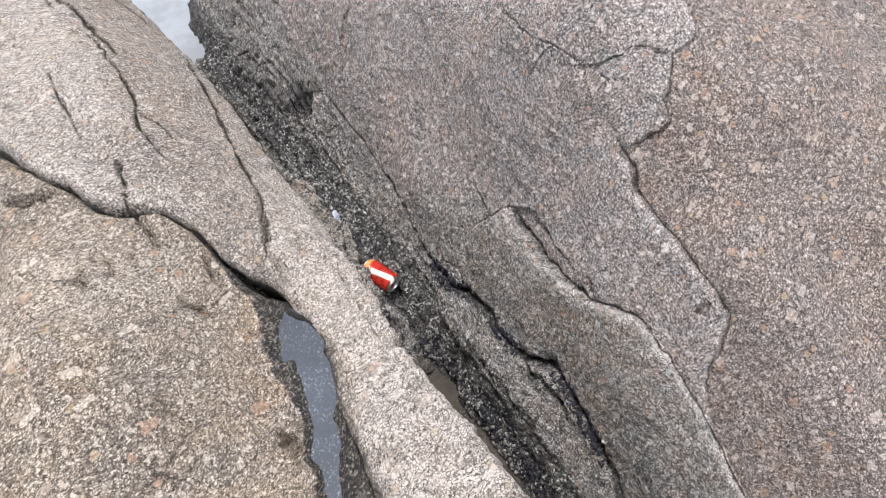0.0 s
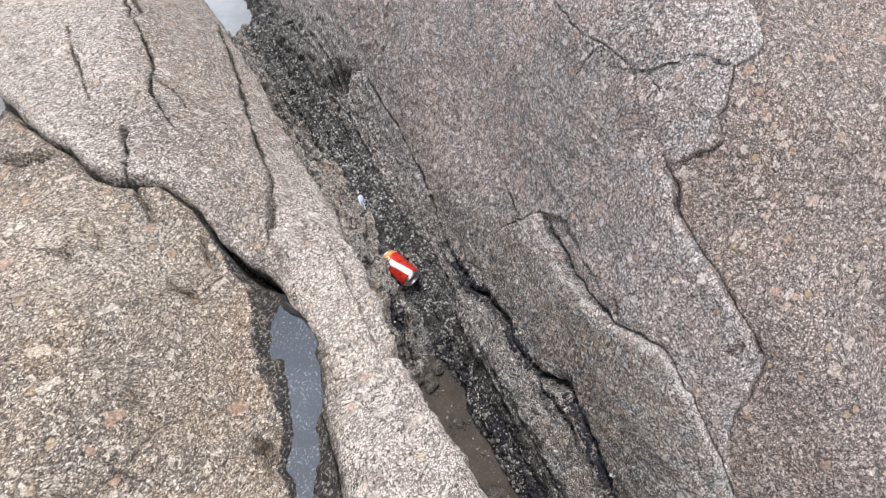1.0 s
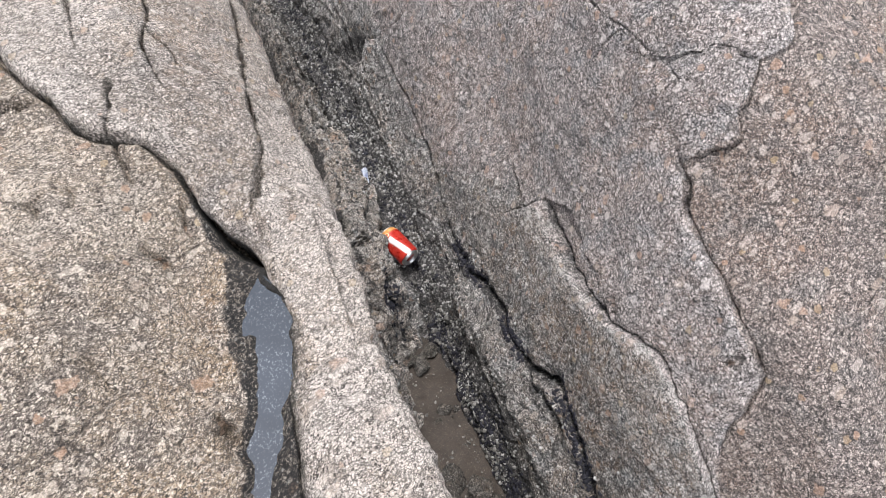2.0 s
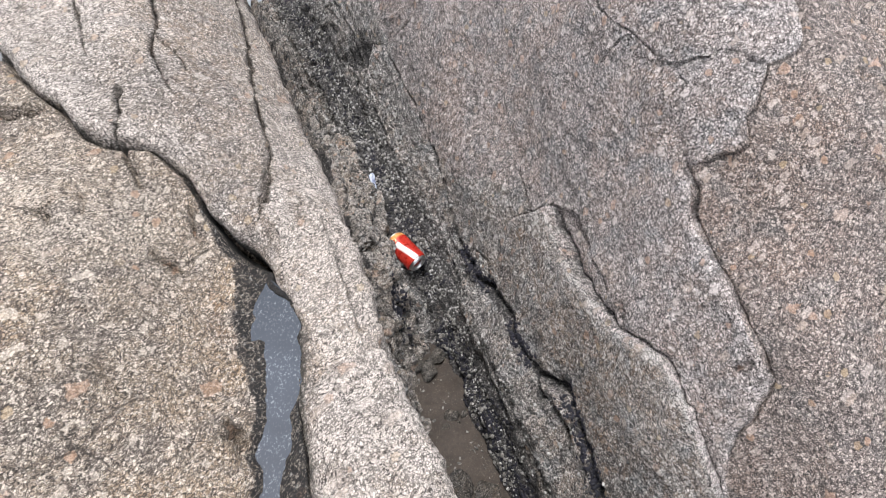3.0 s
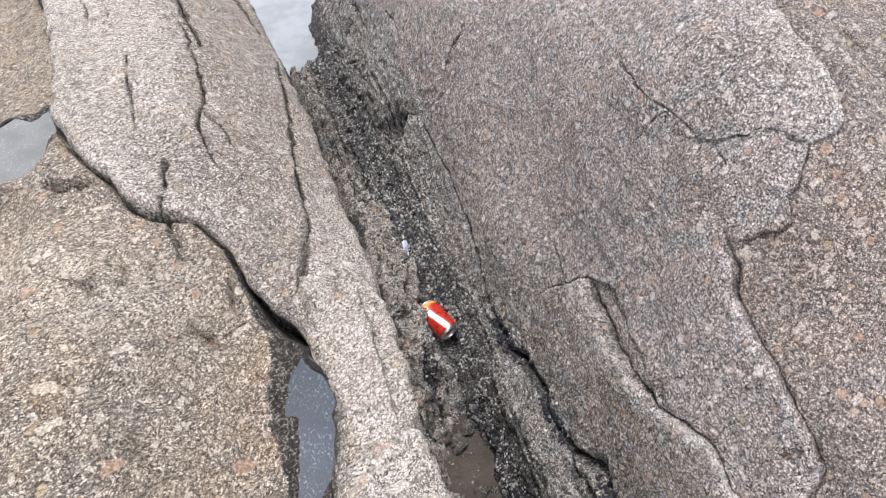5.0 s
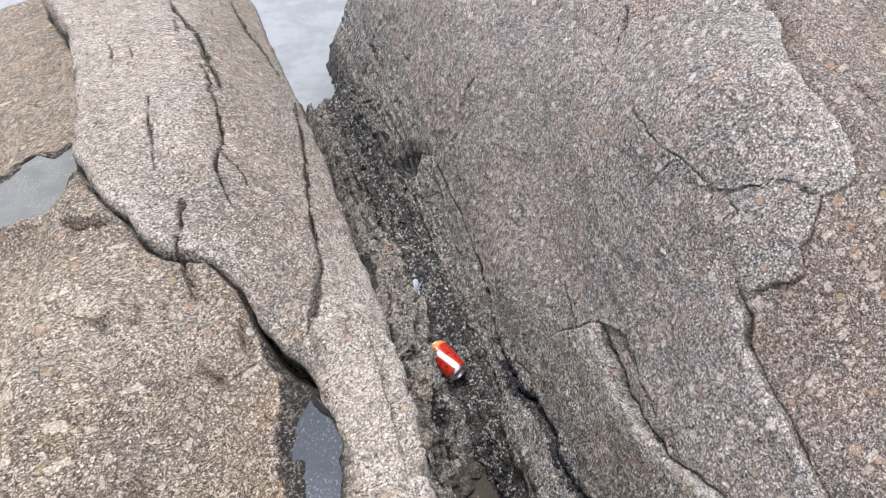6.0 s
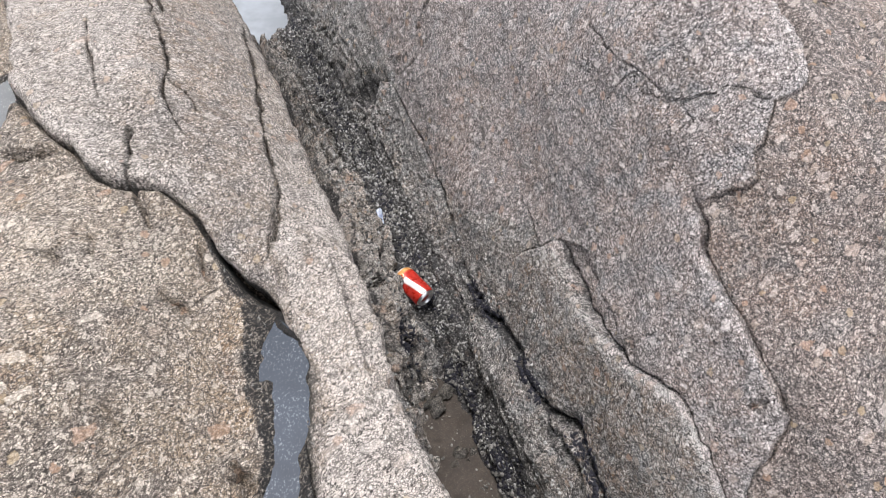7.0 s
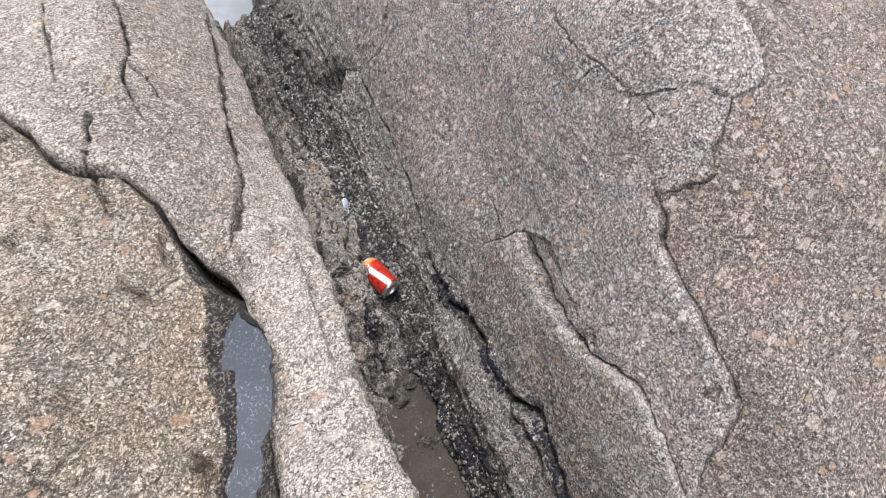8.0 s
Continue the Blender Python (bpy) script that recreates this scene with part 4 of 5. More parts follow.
    crest = within([(0.98, -0.284), (0.671, -0.297), (0.464, -0.312), (0.307, -0.324), (0.19, -0.36), (0.06, -0.34), (-0.09, -0.33), (-0.2, -0.37), (-0.4, -0.4), (-0.4, -0.15), (0.98, -0.15)], S, Pp)
    wear_and_lit = 0.65 * np.clip(crest / 0.02 + 0.4, 0, 1) * np.clip((0.55 - S) / 0.3, 0.2, 1)
    wear_and_lit = np.maximum(wear_and_lit, 0.6 * np.exp(-((np.clip(d_foot, 0, None) / 0.05) ** 2)) * np.clip((S - 0.25) / 0.1, 0, 1))
    wear_and_lit = np.maximum(wear_and_lit, 0.55 * np.clip((S - 0.45) / 0.2, 0, 1) * np.clip((-0.47 - Pp) / 0.04, 0, 1))
    rust = 0.3 * np.clip((Pp + 0.47) / 0.04, 0, 1) * np.clip((-0.31 - Pp) / 0.03, 0, 1) * np.clip((S - 0.3) / 0.2, 0, 1)
    rust = np.maximum(rust, 0.5 * np.exp(-(((S - 0.172) / 0.02) ** 2) - (((Pp + 0.35) / 0.012) ** 2)))
    return P, (d_foot > -0.016) & (d_rim > -0.028), algae_and_shade, wear_and_lit, rust


def slab_grid():
    s = lines((-1.4, -0.36, 0.04), (-0.36, 0.85, 0.0026), (0.85, 2.3, 0.008))
    p = lines((-1.9, -1.0, 0.03), (-1.0, -0.3, 0.0026))
    S, Pp, X, Y, z, a, b, c = bank_base(s, p)
    was = S, Pp
    S, Pp = drawn_to(S, Pp, within(PUDDLE_EDGE, a, b))
    S, Pp = drawn_to(S, Pp, within(UPPER_POOL, a, b))
    S, Pp = drawn_to_lines(S, Pp, a, b, [line for line, _, _ in SLAB_CRACKS])
    X, Y, z, a, b, c = carried_along(was, S, Pp, s, p, z, a, b, c)
    d_foot = within(RIDGE_FOOT + [(-1.2, 0.5), (2.3, 0.5)], *c)
    h = relief(X, Y, z, 41) + 0.009 * grain(X, Y, z, 0.3, 47)
    h += 0.004 * np.clip(grain(X, Y, z, 0.055, 48), -0.2, 0.2) * 5 * np.clip(grain(X, Y, z, 0.2, 49), 0, 1)
    for line, width, depth in SLAB_CRACKS:
        crack(h, line, a, b, width, depth)
    gap = np.interp(S, (0.0, 0.08, 0.16, 0.24), (0.0, 0.06, 0.07, 0.025))
    h -= gap * np.exp(-((np.clip(-d_foot, 0, None) / np.interp(S, (0.10, 0.2), (0.024, 0.008))) ** 2))
    # behind the pool the rock lies lower than the ridge
    h -= 0.05 * np.clip((S - 0.62) / 0.15, 0, 1)
    left = within([(0.1, -0.80), (0.2, -0.787), (0.256, -0.763), (0.336, -0.751), (0.399, -0.741), (0.47, -0.76), (0.47, -1.4), (0.1, -1.4)], a, b)
    h -= edge_step(left, 0.05, 0.4, -0.008, 0.02, 0.012)
    # a lump of rock under the ridge's end
    d, _ = along([(0.50, -0.70), (0.46, -0.67)], a, b)
    h += 0.016 * np.exp(-((d / 0.035) ** 4))
    top = z + h
    for outline, level in ((PUDDLE_EDGE, PUDDLE_Z), (UPPER_POOL, POOL_Z)):
        d = within(outline, a, b)
        bed = level - np.clip(d, 0, 0.02) * 0.9 + 0.0016 * grain(X, Y, z, 0.008, 72)
        shore = level + np.clip(-d, 0, None) * (0.35 if level < 0.75 else 0.12) + 0.0016 * grain(X, Y, z, 0.008, 72)
        near = np.clip(1 + d / 0.05, 0, 1)
        top = np.where(d > 0, np.minimum(bed, top), np.maximum(top, shore * near + top * (1 - near)))
        top = np.where((d <= 0) & (d > -0.05), shore * near**2 + top * (1 - near**2), top)
    top = top - 0.06 * np.clip((d_foot - 0.003) / 0.01, 0, 1)
    d = within(SLIME, a, b)
    slimy = np.clip(0.35 + d / 0.02, 0, 1)
    top = top + 0.0028 * slimy * grain(X, Y, z, 0.009, 71) * np.clip(-within(PUDDLE_EDGE, a, b) / 0.006, 0, 1)
    algae_and_shade = 1.2 * slimy
    algae_and_shade = np.maximum(algae_and_shade, 0.95 * np.exp(-((within(PUDDLE_EDGE, a, b) / 0.006) ** 2)))
    algae_and_shade = np.maximum(algae_and_shade, 0.75 * np.clip(1 + within(UPPER_POOL, a, b) / 0.06, 0, 1))
    # darker along the ridge's foot
    algae_and_shade = np.maximum(algae_and_shade, 0.5 * np.exp(-((d_foot / 0.012) ** 2)))
    # the overhang's shadow in the joint, painted nearly black
    algae_and_shade = np.maximum(algae_and_shade, 1.7 * np.exp(-((d_foot / np.interp(S, (0.05, 0.14, 0.2, 0.26), (0.042, 0.034, 0.018, 0.008))) ** 4)) * np.clip((0.30 - S) / 0.06, 0, 1) * np.clip((S - 0.01) / 0.03, 0, 1))
    algae_and_shade = np.maximum(algae_and_shade, 0.12 * np.clip((S - 0.62) / 0.1, 0, 1))
    wear_and_lit, rust = 0.38 * np.clip((S - 0.06) / 0.12, 0, 1) * np.clip((0.42 - S) / 0.1, 0, 1) * np.clip((-0.47 - Pp) / 0.06, 0, 1) * np.clip(0.6 + grain(X, Y, z, 0.09, 74), 0, 1), np.zeros(S.shape)
    for u, v, r in ((0.29, -0.72, 0.05), (0.25, -0.66, 0.04), (0.21, -0.62, 0.035)):
        wear_and_lit = np.maximum(wear_and_lit, 0.6 * np.exp(-(((S - u) / r) ** 2) - (((Pp - v) / r) ** 2)))
    for u, v, r in ((0.06, -0.455, 0.03), (0.02, -0.46, 0.03), (0.2, -0.74, 0.04), (-0.2, -0.49, 0.03), (0.78, -0.76, 0.05), (0.74, -0.80, 0.05), (0.0, -0.455, 0.025), (-0.06, -0.455, 0.025)):
        rust = np.maximum(rust, 0.55 * np.exp(-(((S - u) / r) ** 2) - (((Pp - v) / (0.7 * r)) ** 2)))
    return np.stack([X, Y, top], -1), d_foot < 0.05, algae_and_shade, wear_and_lit, rust


RP, keep, growth_and_shade, wear_and_lit, rust = ridge_grid()
ridge = tagged(new("rock_ridge", grid_mesh("rock_ridge", RP, keep, PALE, algae_and_shade=growth_and_shade, wear_and_lit=wear_and_lit, rust=rust)), "pale weathered granite ridge with deep dark cracks beside the gully", "rock")
LP, keep, growth_and_shade, wear_and_lit, rust = slab_grid()
slab = tagged(new("rock_slab", grid_mesh("rock_slab", LP, keep, TAN, algae_and_shade=growth_and_shade, wear_and_lit=wear_and_lit, rust=rust)), "low tan granite slab lying under the ridge", "rock")


# ---- water ----
def water_sheet(name, outline, z, material, label, kind=""):
    bm = bmesh.new()
    vs = [bm.verts.new((*(ORG + AX * s + EX * p), z)) for s, p in outline]
    bm.faces.new(vs)
    bmesh.ops.recalc_face_normals(bm, faces=bm.faces)
    bmesh.ops.triangulate(bm, faces=bm.faces[:])
    for f in bm.faces:
        if f.normal.z < 0:
            f.normal_flip()
    return tagged(part(name, bm, material, None), label, "water", kind=kind)


def widened(outline, by):
    c = np.mean(outline, axis=0)
    return [tuple(c + (np.array(q) - c) * by) for q in outline]


water_sheet("puddle", [(0.092, -0.40), (0.05, -0.425), (-0.1, -0.435), (-0.2, -0.462), (-0.34, -0.48), (-0.34, -0.37), (-0.215, -0.378), (-0.149, -0.373), (-0.075, -0.351), (0.002, -0.338), (0.04, -0.34), (0.092, -0.37)], PUDDLE_Z, PUDDLE, "narrow dark puddle with a thin film, in the joint of the rock", "structure")
water_sheet("rock_pool", widened(UPPER_POOL, 1.03), POOL_Z, ROCK_POOL, "shallow pale rock pool reflecting the grey sky", "structure")
sea = bmesh.new()
bmesh.ops.create_grid(sea, x_segments=2, y_segments=2, size=1500)
ob = part("water", sea, SEA, None)
ob.location.z = -0.255
tagged(ob, "calm grey tidal water reaching to the horizon", "water", kind="structure")


# ---- sand in the gully ----
def sand_bed():
    s = lines((-0.75, 0.42, 0.006))
    p = lines((-0.3, 0.16, 0.006))
    S, Pp = np.meshgrid(s, p, indexing="ij")
    X, Y = ORG[0] + S * AX[0] + Pp * EX[0], ORG[1] + S * AX[1] + Pp * EX[1]
    z = -0.2 + 0 * X
    z += 0.008 * grain(X, Y, z, 0.09, 51) + 0.005 * grain(X, Y, z, 0.03, 52) + 0.002 * grain(X, Y, z, 0.012, 53)
    return grid_mesh("sand", np.stack([X, Y, z], -1), np.ones(S.shape, bool), SAND)


tagged(new("sand", sand_bed()), "damp brown sand on the gully floor", "sand", kind="structure")

# ---- where things lie on the boulder ----
BN = sheet_normals(BP)
SROW, QCOL = BS[:, -1], BQ[-1]


def on_boulder(s, p):
    """Place and normal of the boulder's surface."""
    i = int(np.clip(np.searchsorted(SROW, s), 1, len(SROW) - 1))
    j = int(np.clip(np.searchsorted(QCOL, float(np.interp(p, WAY_P, WAY_Q))), 1, len(QCOL) - 1))
    return Vector(BP[i, j]), Vector(BN[i, j])


# ---- the can ----
def lathe(profile, n=40, dent=None):
    """Turns (radius, height) pairs round the z axis."""
    bm = bmesh.new()
    rings = []
    for r, z in profile:
        ring = []
        for k in range(n):
            a = 2 * math.pi * k / n
            x, y = r * math.cos(a), r * math.sin(a)
            v = Vector((x, y, z))
            if dent:
                v = dent(v)
            ring.append(bm.verts.new(v))
        rings.append(ring)
    for r0, r1 in zip(rings, rings[1:]):
        for k in range(n):
            bm.faces.new((r0[k], r0[(k + 1) % n], r1[(k + 1) % n], r1[k]))
    bm.faces.new(rings[-1])
    bm.faces.new(rings[0][::-1])
    return smooth(bm)


def can_print():
    """Red lacquer with a white sash that also paints in a soft reflection, an orange shoulder and plain marks."""
    mat, nt, bsdf = nodes_of("printed_can")
    n = Net(nt)
    at = nt.nodes.new("ShaderNodeTexCoord").outputs["Object"]
    x, y, z = (n.axis(at, k) for k in range(3))
    turn = n.math("ARCTAN2", y, x)
    red = n.mix(n.ramp(n.noise(at, 60.0, 4), 0.35, 0.65), (0.36, 0.02, 0.014), (0.47, 0.03, 0.018))
    col = n.mix(n.ramp(z, 0.094, 0.104), red, (0.62, 0.30, 0.09))
    # white print and a broad reflection painted as one soft-edged stripe
    sash_and_sheen = n.math("ADD", n.math("SUBTRACT", turn, CAN_FACE), n.math("MULTIPLY", n.math("SUBTRACT", z, 0.055), 7.0))
    band = n.math("ABSOLUTE", sash_and_sheen)
    col = n.mix(n.math("MULTIPLY", n.ramp(band, 0.16, 0.36, 1.0, 0.0), n.ramp(z, 0.088, 0.08)), col, (0.82, 0.80, 0.77))
    ring = n.math("ABSOLUTE", n.math("SUBTRACT", n.math("ADD", n.math("POWER", n.math("MULTIPLY", n.math("SUBTRACT", turn, CAN_FACE - 0.1), 0.033), 2.0), n.math("POWER", n.math("SUBTRACT", z, 0.096), 2.0)), 0.00003))
    col = n.mix(n.ramp(ring, 0.000012, 0.00002, 1.0, 0.0), col, (0.85, 0.55, 0.3))
    scuff = n.ramp(n.noise(at, 130.0, 5, 0.7), 0.62, 0.72, 0.0, 0.7)
    col = n.mix(scuff, col, (0.55, 0.5, 0.47))
    nt.links.new(col, bsdf.inputs["Base Color"])
    bsdf.inputs["Metallic"].default_value = 0.25
    nt.links.new(n.ramp(n.noise(at, 80.0, 4), 0.3, 0.7, 0.22, 0.42), bsdf.inputs["Roughness"])
    return mat


CAN_FACE = -1.95
ALUMINIUM = plain("bare_aluminium", (0.62, 0.62, 0.63), 0.32, 1.0, 0.15, 120.0, 0.0006)
CAN_PRINT = can_print()


def drink_can(m):
    can = empty("drink_can", m, "dented red drink can with a white band and painted sheen, lying among barnacles", "drink can")

    def dent(v):
        a = math.atan2(v.y, v.x)
        k = 0.006 * math.exp(-((a - CAN_FACE - 0.7) / 0.5) ** 2 - ((v.z - 0.075) / 0.02) ** 2) + 0.004 * math.exp(-((a - CAN_FACE + 0.6) / 0.4) ** 2 - ((v.z - 0.05) / 0.015) ** 2)
        r = math.hypot(v.x, v.y)
        return Vector((v.x * (1 - k / max(r, 0.01)), v.y * (1 - k / max(r, 0.01)), v.z))

    # z = 0 is the base, which shows
    wall = [(0.0300, 0.0085), (0.0325, 0.0120), (0.0331, 0.0150)] + [(0.0331, 0.015 + 0.0060 * k) for k in range(1, 14)] + [(0.0327, 0.098), (0.0310, 0.104), (0.0285, 0.110), (0.0270, 0.113)]
    part("body", lathe(wall, 48, dent), CAN_PRINT, can)
    base = [(0.0298, 0.0090), (0.0285, 0.0060), (0.0262, 0.0022), (0.0248, 0.0004), (0.0236, 0.0000), (0.0226, 0.0010), (0.0218, 0.0040), (0.0205, 0.0066), (0.015, 0.0092), (0.008, 0.0104), (0.002, 0.0107)]
    part("base", lathe(base[::-1], 48), ALUMINIUM, can, "bare aluminium domed base")
    top = [(0.0270, 0.1128), (0.0276, 0.1145), (0.0274, 0.1156), (0.0262, 0.1156), (0.0254, 0.1140), (0.0246, 0.1105), (0.0235, 0.1105), (0.022, 0.1118), (0.01, 0.1120), (0.002, 0.1120)]
    lid = part("lid", lathe(top, 48), ALUMINIUM, can, "bare aluminium lid with a rolled rim")
    tab = bmesh.new()
    ring = []
    for rx, ry, z in ((0.0095, 0.0055, 0.1128), (0.0100, 0.0062, 0.1134), (0.0060, 0.0026, 0.1136), (0.0055, 0.0022, 0.1129)):
        ring.append([tab.verts.new((0.006 + rx * math.cos(2 * math.pi * k / 20), ry * math.sin(2 * math.pi * k / 20), z)) for k in range(20)])
    for r0, r1 in zip(ring, ring[1:] + ring[:1]):
        for k in range(20):
            tab.faces.new((r0[k], r0[(k + 1) % 20], r1[(k + 1) % 20], r1[k]))
    part("pull_tab", smooth(tab), ALUMINIUM, lid)
    return can


NEAR, FAR = Vector((-0.007, 1.517, -0.029)), Vector((-0.080, 1.598, -0.021))
axis_z = (FAR - NEAR).normalized()
axis_x = axis_z.cross(Vector((0, 0, 1))).normalized()
axis_y = axis_z.cross(axis_x)
turned = Matrix((axis_x, axis_y, axis_z)).transposed().to_4x4()
drink_can(Matrix.Translation(NEAR) @ turned)


# ---- a scrap of plastic ----
def wrapper():
    mat, nt, bsdf = nodes_of("thin_plastic")
    n = Net(nt)
    at = n.position()
    nt.links.new(n.mix(n.ramp(n.noise(at, 50.0, 4), 0.4, 0.6), (0.36, 0.42, 0.60), (0.68, 0.72, 0.80)), bsdf.inputs["Base Color"])
    bsdf.inputs["Roughness"].default_value = 0.25
    bsdf.inputs["Transmission Weight"].default_value = 0.3
    bm = bmesh.new()
    rows, cols = 22, 12
    place, nrm = on_boulder(0.81, -0.035)
    vs = []
    for i in range(rows):
        for j in range(cols):
            u, v = i / (rows - 1) - 0.5, j / (cols - 1) - 0.5
            wide = 0.030 * (0.7 + 0.5 * noise.noise((u * 5, 0, 1)))
            k = 0.012 * noise.noise((u * 6, v * 4, 2)) + 0.006 * noise.noise((u * 14, v * 11, 5))
            vs.append(bm.verts.new((v * wide + 0.008 * u, u * 0.075, 0.014 + k + 0.010 * math.cos(v * 3))))
    for i in range(rows - 1):
        for j in range(cols - 1):
            bm.faces.new((vs[i * cols + j], vs[i * cols + j + 1], vs[(i + 1) * cols + j + 1], vs[(i + 1) * cols + j]))
    ob = part("plastic_wrapper", smooth(bm), mat, None)
    thick = ob.modifiers.new("film", "SOLIDIFY")
    thick.thickness = 0.0006
    ob.matrix_world = Matrix.Translation(place + nrm * 0.016) @ pose(0, 0, 0, 20, 10, 20)
    return tagged(ob, "crumpled pale blue plastic wrapper stuck among the barnacles", "plastic litter")


wrapper()


# ---- stones and shells on the sand ----
def stone(name, size, seed, material, flat=0.6):
    bm = bmesh.new()
    bmesh.ops.create_icosphere(bm, subdivisions=4, radius=1.0)
    cuts = [(Vector((math.cos(seed * 3 + 2.4 * c), math.sin(seed * 5 + 2.4 * c), 0.7 * math.sin(c * 1.9 + seed))).normalized(), 0.62 + 0.05 * (c % 3)) for c in range(9)]
    for v in bm.verts:
        for axis, far in cuts:
            over = v.co.dot(axis) - far
            if over > 0:
                v.co -= axis * over * 0.85
        k = 1 + 0.28 * noise.noise(v.co * 1.1 + Vector((seed, 0, 0))) + 0.12 * noise.noise(v.co * 2.9 + Vector((0, seed, 0))) + 0.12 * noise.noise(v.co * 6 + Vector((0, 0, seed))) + 0.09 * noise.noise(v.co * 13 + Vector((seed, 0, seed)))
        v.co = Vector((v.co.x, v.co.y * 0.8, v.co.z * flat)) * k * size
    return part(name, smooth(bm), material, None)


def floor_at(s, p):
    q = ORG + AX * s + EX * p
    return Vector((q[0], q[1], max(-0.2, on_boulder(s, p)[0].z)))


rng = random.Random(7)
for s, p, size, mat, label in (
    (0.085, -0.025, 0.026, PEBBLE, "grey stone half sunk in the sand"), (0.060, -0.052, 0.017, PEBBLE, "pale pebble on damp sand"), (0.075, 0.005, 0.016, WEED_STONE, "dark pebble with weed on damp sand"),
    (0.055, -0.015, 0.013, WEED_STONE, "small dark pebble on damp sand"), (-0.105, -0.075, 0.050, WEED_STONE, "dark weedy stone with small barnacles in the gully"),
    (-0.16, -0.02, 0.055, WEED_STONE, "dark rounded stone wedged in the gully"), (-0.24, -0.01, 0.065, PEBBLE, "grey-brown barnacled stone wedged in the gully"), (-0.15, -0.105, 0.04, WEED_STONE, "dark stone beside the sand"),
    (0.24, -0.045, 0.035, WEED_STONE, "dark stone at the head of the sand"), (0.27, -0.005, 0.028, PEBBLE, "grey stone at the head of the sand"), (0.255, -0.08, 0.028, PEBBLE, "grey stone at the foot of the rock wall"),
):
    ob = stone("stone", size, rng.uniform(0, 50), mat)
    ob.location = floor_at(s, p) + Vector((0, 0, size * 0.22))
    ob.rotation_euler = (rng.uniform(-0.3, 0.3), rng.uniform(-0.3, 0.3), rng.uniform(0, 6))
    tagged(ob, label, "stone", "stones on the gully floor")


def shell_chip(seed):
    bm = bmesh.new()
    n = 6
    rim = [bm.verts.new((0.009 * (0.55 + 0.9 * abs(noise.noise((k * 1.3, seed * 2.1, 0.4)))) * math.cos(2 * math.pi * k / n), 0.0055 * (0.5 + 0.9 * abs(noise.noise((seed * 1.7, k * 1.9, 0.8)))) * math.sin(2 * math.pi * k / n), 0.0)) for k in range(n)]
    mid = bm.verts.new((0.001, 0, 0.0035))
    low = bm.verts.new((0.001, 0, 0.0018))
    for k in range(n):
        bm.faces.new((rim[k], rim[(k + 1) % n], mid))
        bm.faces.new((rim[(k + 1) % n], rim[k], low))
    me = bpy.data.meshes.new("shell_fragment")
    bm.to_mesh(me)
    bm.free()
    me.materials.append(SHELL)
    return me


chips = [shell_chip(k) for k in range(5)]
for k in range(120):
    s, p = rng.uniform(-0.16, 0.22), rng.uniform(-0.12, 0.02)
    if k < 24:
        s, p = rng.gauss(-0.03, 0.05), rng.gauss(-0.03, 0.03)
    ob = new("shell_fragment", chips[k % 5])
    ob.location = floor_at(s, p) + Vector((0, 0, 0.004))
    size = rng.uniform(0.22, 0.75) if k % 7 else rng.uniform(0.9, 1.3)
    ob.scale = (size, size, size)
    ob.rotation_euler = (rng.uniform(-0.4, 0.4), rng.uniform(-0.4, 0.4), rng.uniform(0, 6))
    tagged(ob, "pale broken shell on the damp sand", "shell", "shell fragments on the sand")

# the white quartz chip in the ridge
q = stone("quartz_vein", 0.010, 3.0, QUARTZ, 0.4)
i, j = int(np.searchsorted(lines((-1.3, -0.36, 0.04), (-0.36, 0.9, 0.0025), (0.9, 1.3, 0.0035), (1.3, 2.4, 0.007)), 0.553)), int(np.searchsorted(lines((-1.1, -0.86, 0.008), (-0.86, -0.14, 0.0026)), -0.5675))
q.location = Vector(RP[i, j]) + Vector((0, 0, 0.001))
q.scale = (0.55, 3.4, 1)
q.rotation_euler = (0, 0, radians(18))
q.parent = ridge


# ---- barnacles and mussels ----
def barnacle_mesh(seed, n=8):
    """A steep ribbed cone with a sunken mouth, 1 m wide before scaling."""
    bm = bmesh.new()
    rings = []
    for r, z in ((0.5, -0.08), (0.44, 0.16), (0.27, 0.40), (0.13, 0.42), (0.09, 0.28)):
        rings.append([bm.verts.new((r * (1 + 0.28 * noise.noise((k * 1.7, seed, r)) * (1 if r > 0.2 else 0.4)) * math.cos(2 * math.pi * k / n), r * (1 + 0.28 * noise.noise((k * 1.7, seed, r))) * math.sin(2 * math.pi * k / n), z)) for k in range(n)])
    for m, (r0, r1) in enumerate(zip(rings, rings[1:])):
        for k in range(n):
            f = bm.faces.new((r0[k], r0[(k + 1) % n], r1[(k + 1) % n], r1[k]))
            f.material_index = 1 if m == 3 else 0
    f = bm.faces.new(rings[-1])
    f.material_index = 1
    me = bpy.data.meshes.new("barnacle")
    bm.to_mesh(me)
    bm.free()
    me.materials.append(SHELL)
    me.materials.append(SHELL_DARK)
    return me


def shell_spot(k):
    """A place in the belts where barnacles grow: (s, p)."""
    r = rng.random()
    if r < 0.36:
        s = rng.uniform(0.55, 1.25)
        return s, 0.062 - 0.14 * (s - 0.57) + rng.gauss(0, 0.02)
    if r < 0.52:
        s = rng.uniform(1.2, 2.3)
        return s, rng.gauss(-0.01, 0.035)
    if r < 0.80:
        s = rng.uniform(-0.25, 0.40)
        return s, 0.050 + abs(rng.gauss(0, 0.012))
    if r < 0.90:
        s = rng.uniform(0.25, 0.6)
        return s, rng.gauss(0.07, 0.03)
    s = rng.uniform(0.0, 1.2)
    return s, -0.11 + rng.gauss(0, 0.03)


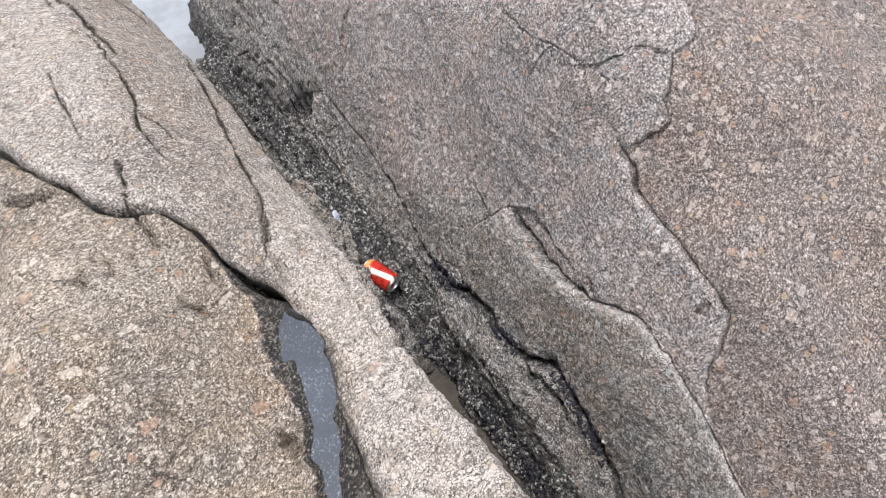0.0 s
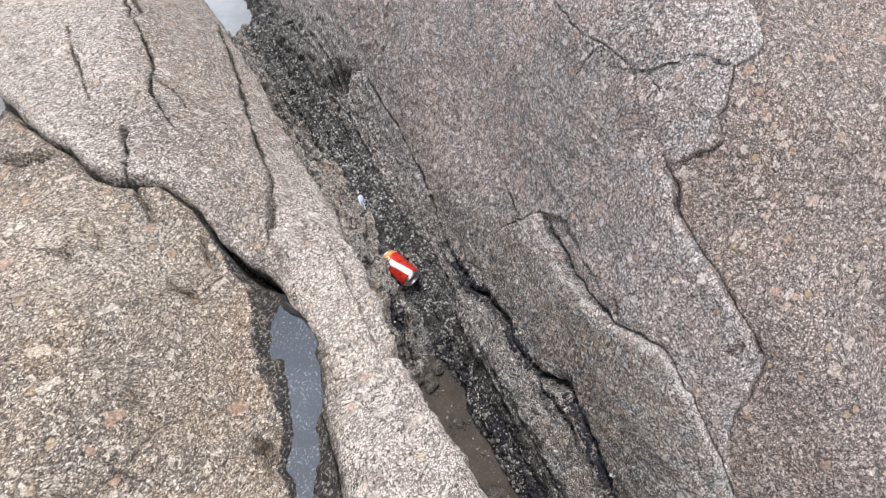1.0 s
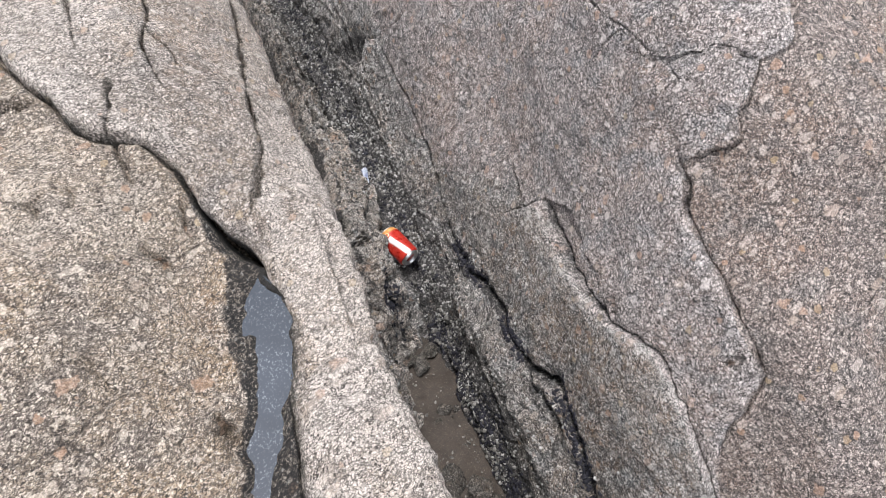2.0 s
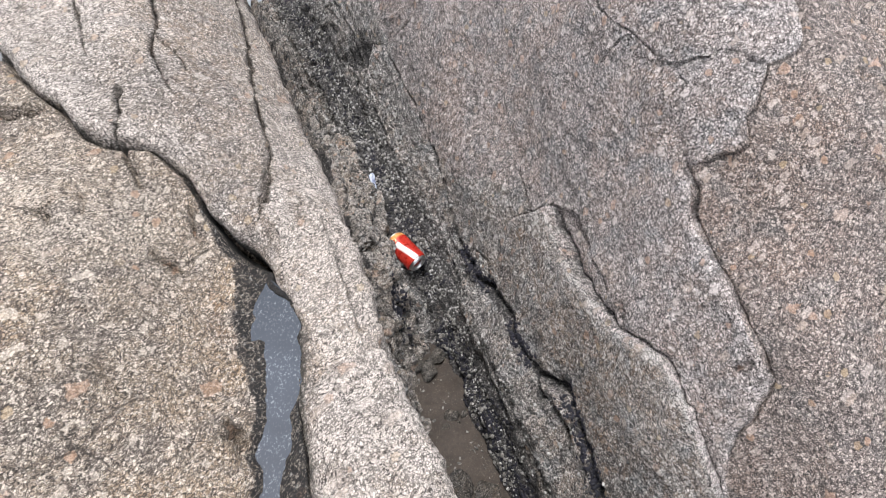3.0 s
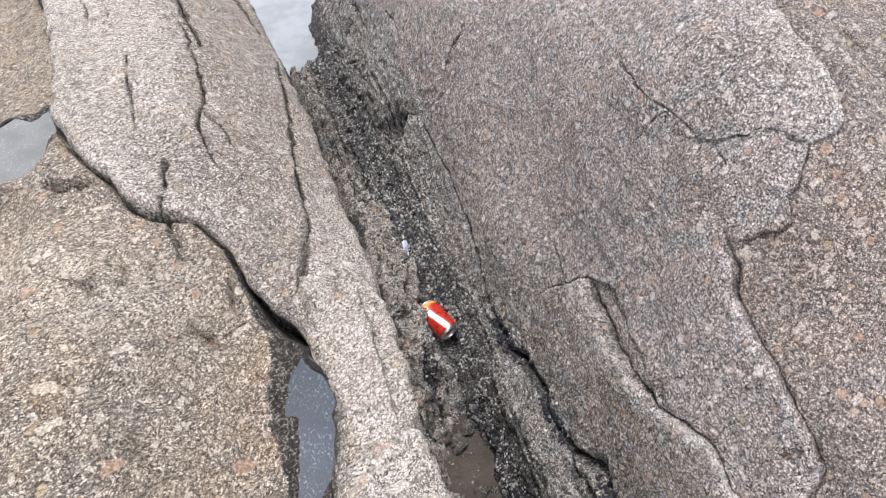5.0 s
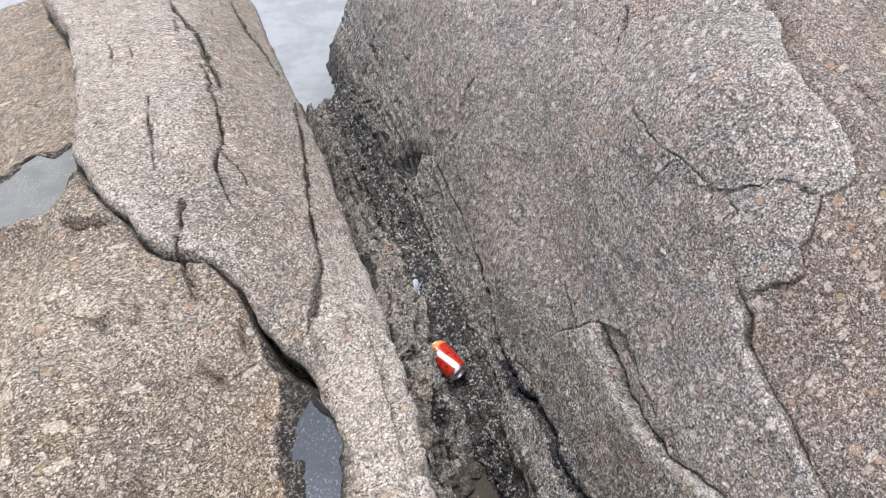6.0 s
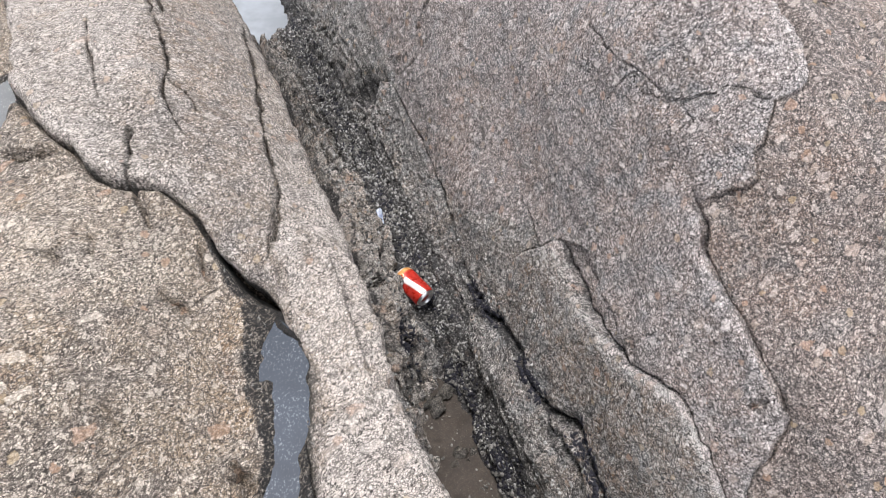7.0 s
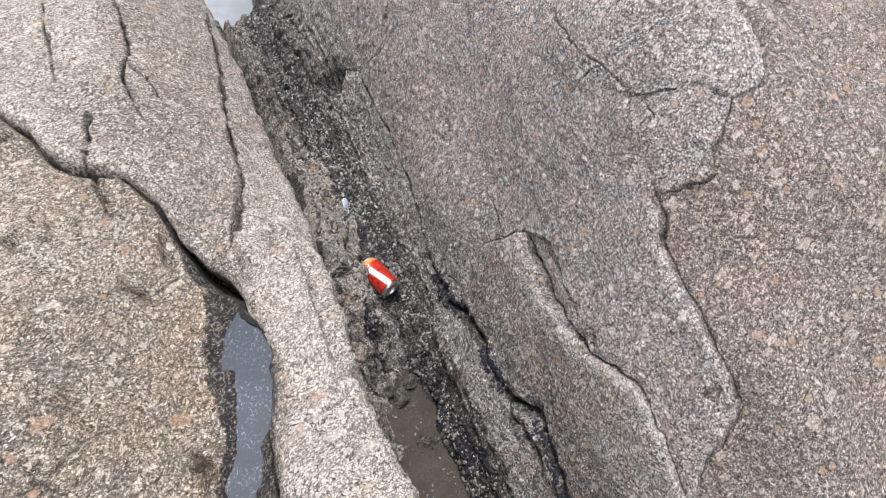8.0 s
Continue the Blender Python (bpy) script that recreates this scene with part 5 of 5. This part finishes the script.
def clumped(spots, size, least):
    """Keeps the spots that lie in clumps of that size."""
    def pick():
        for _ in range(12):
            s, p = spots()
            if noise.noise((s / size, p / size * 1.6, 7.0)) + rng.uniform(-0.25, 0.25) > least:
                break
        return s, p
    return pick


barnacles = [barnacle_mesh(k) for k in range(6)]
for k in range(290):
    s, p = clumped(lambda: shell_spot(k), 0.06, 0.08)()
    if k < 60:      # the largest crowd the edge of the sand
        s = rng.uniform(-0.12, 0.36)
        p = float(np.interp(s, (-0.12, 0.05, 0.19, 0.29, 0.37), (0.052, 0.043, 0.040, 0.030, 0.022))) + abs(rng.gauss(0, 0.009))
    place, nrm = on_boulder(s, p)
    if place.z < (-0.19 if s < 0.3 else -0.24):
        continue
    ob = new("barnacle", barnacles[k % 6])
    ob.parent = boulder
    size = rng.uniform(0.007, 0.018) if k > 60 else rng.uniform(0.010, 0.019)
    ob.matrix_world = Matrix.Translation(place) @ nrm.to_track_quat("Z", "Y").to_matrix().to_4x4() @ pose(0, 0, 0, rng.uniform(-20, 20), rng.uniform(-20, 20), rng.uniform(0, 360)) @ Matrix.Diagonal((size, size, size * rng.uniform(0.8, 1.2), 1))


def in_hollow(s, p):
    return 1.17 < s < 1.6 and 0.03 + 0.2 * max(0.0, 1.3 - s) < p < 0.3


def crust(name, count, spots, sizes, material, shape, label):
    """Many small shells joined into one object."""
    verts, faces = [], []
    for _ in range(count):
        s, p = spots()
        if in_hollow(s, p):
            continue
        place, nrm = on_boulder(s, p)
        if place.z < (-0.195 if s < 0.3 else -0.24):
            continue
        size = rng.uniform(*sizes)
        m = Matrix.Translation(place) @ nrm.to_track_quat("Z", "Y").to_matrix().to_4x4() @ pose(0, 0, 0, rng.uniform(-25, 25), rng.uniform(-25, 25), rng.uniform(0, 360)) @ Matrix.Diagonal((size, size, size, 1))
        o = len(verts)
        verts += [m @ Vector(v) for v in shape[0]]
        faces += [tuple(o + i for i in f) for f in shape[1]]
    me = bpy.data.meshes.new(name)
    me.from_pydata(verts, [], faces)
    me.materials.append(material)
    ob = part(name, me, material, boulder, label)
    return tagged(ob, kind="stuff")


CONE = ([(0.5 * math.cos(k), 0.5 * math.sin(k), -0.1) for k in (0, 1.05, 2.1, 3.14, 4.19, 5.24)] + [(0.2 * math.cos(k), 0.2 * math.sin(k), 0.36) for k in (0, 1.05, 2.1, 3.14, 4.19, 5.24)] + [(0, 0, 0.18)],
        [(k, (k + 1) % 6, 6 + (k + 1) % 6, 6 + k) for k in range(6)] + [(6 + k, 6 + (k + 1) % 6, 12) for k in range(6)])
VALVE = ([(0.5 * math.cos(a) * (1 - 0.25 * math.sin(a)), 0.24 * math.sin(a), z) for z, c in ((-0.15, 1), (0.12, 0.8)) for a in (0, 0.9, 1.8, 2.7, 3.6, 4.5, 5.4)] + [(0, 0, 0.26)],
         [(k, (k + 1) % 7, 7 + (k + 1) % 7, 7 + k) for k in range(7)] + [(7 + k, 7 + (k + 1) % 7, 14) for k in range(7)])


def small_spot():
    if rng.random() < 0.1:
        return shell_spot(0)
    s = rng.uniform(-0.35, 2.3)
    return s, rng.gauss(float(np.interp(s, (0.5, 1.1, 2.2), (0.06, 0.01, -0.02))), 0.055) if rng.random() < 0.72 else rng.uniform(-0.2, -0.02)


def mussel_spot():
    """Black beds: the belt over the sand, stretches of the slot, pockets on the near wall and the gully's far floor."""
    r = rng.random()
    if r < 0.36:
        s = rng.uniform(-0.4, 0.34)
        return s, float(np.interp(s, (-0.4, 0.0, 0.34), (0.062, 0.060, 0.038))) + rng.gauss(0, 0.011)
    if r < 0.70:
        lo, hi = rng.choice(((0.29, 0.46), (0.03, 0.16), (-0.34, -0.06)))
        s = rng.uniform(lo, hi)
        return s, float(np.interp(-s, [-q[0] for q in SLOT], [q[1] for q in SLOT])) + rng.gauss(0, 0.004)
    if r < 0.78:
        return rng.gauss(0.37, 0.022), rng.gauss(-0.088, 0.012)
    s = rng.uniform(0.4, 2.2)
    return s, float(np.interp(s, (0.4, 0.57, 1.0, 2.2), (0.055, 0.045, -0.005, -0.03))) + rng.gauss(0, 0.02)


crust("barnacle_crust", 12500, clumped(small_spot, 0.045, -0.02), (0.004, 0.0115), GREY_SHELL, CONE, "crust of small grey barnacles")
crust("mussel_bed", 4200, mussel_spot, (0.007, 0.016), MUSSEL, VALVE, "small black mussels crowded in the gully")
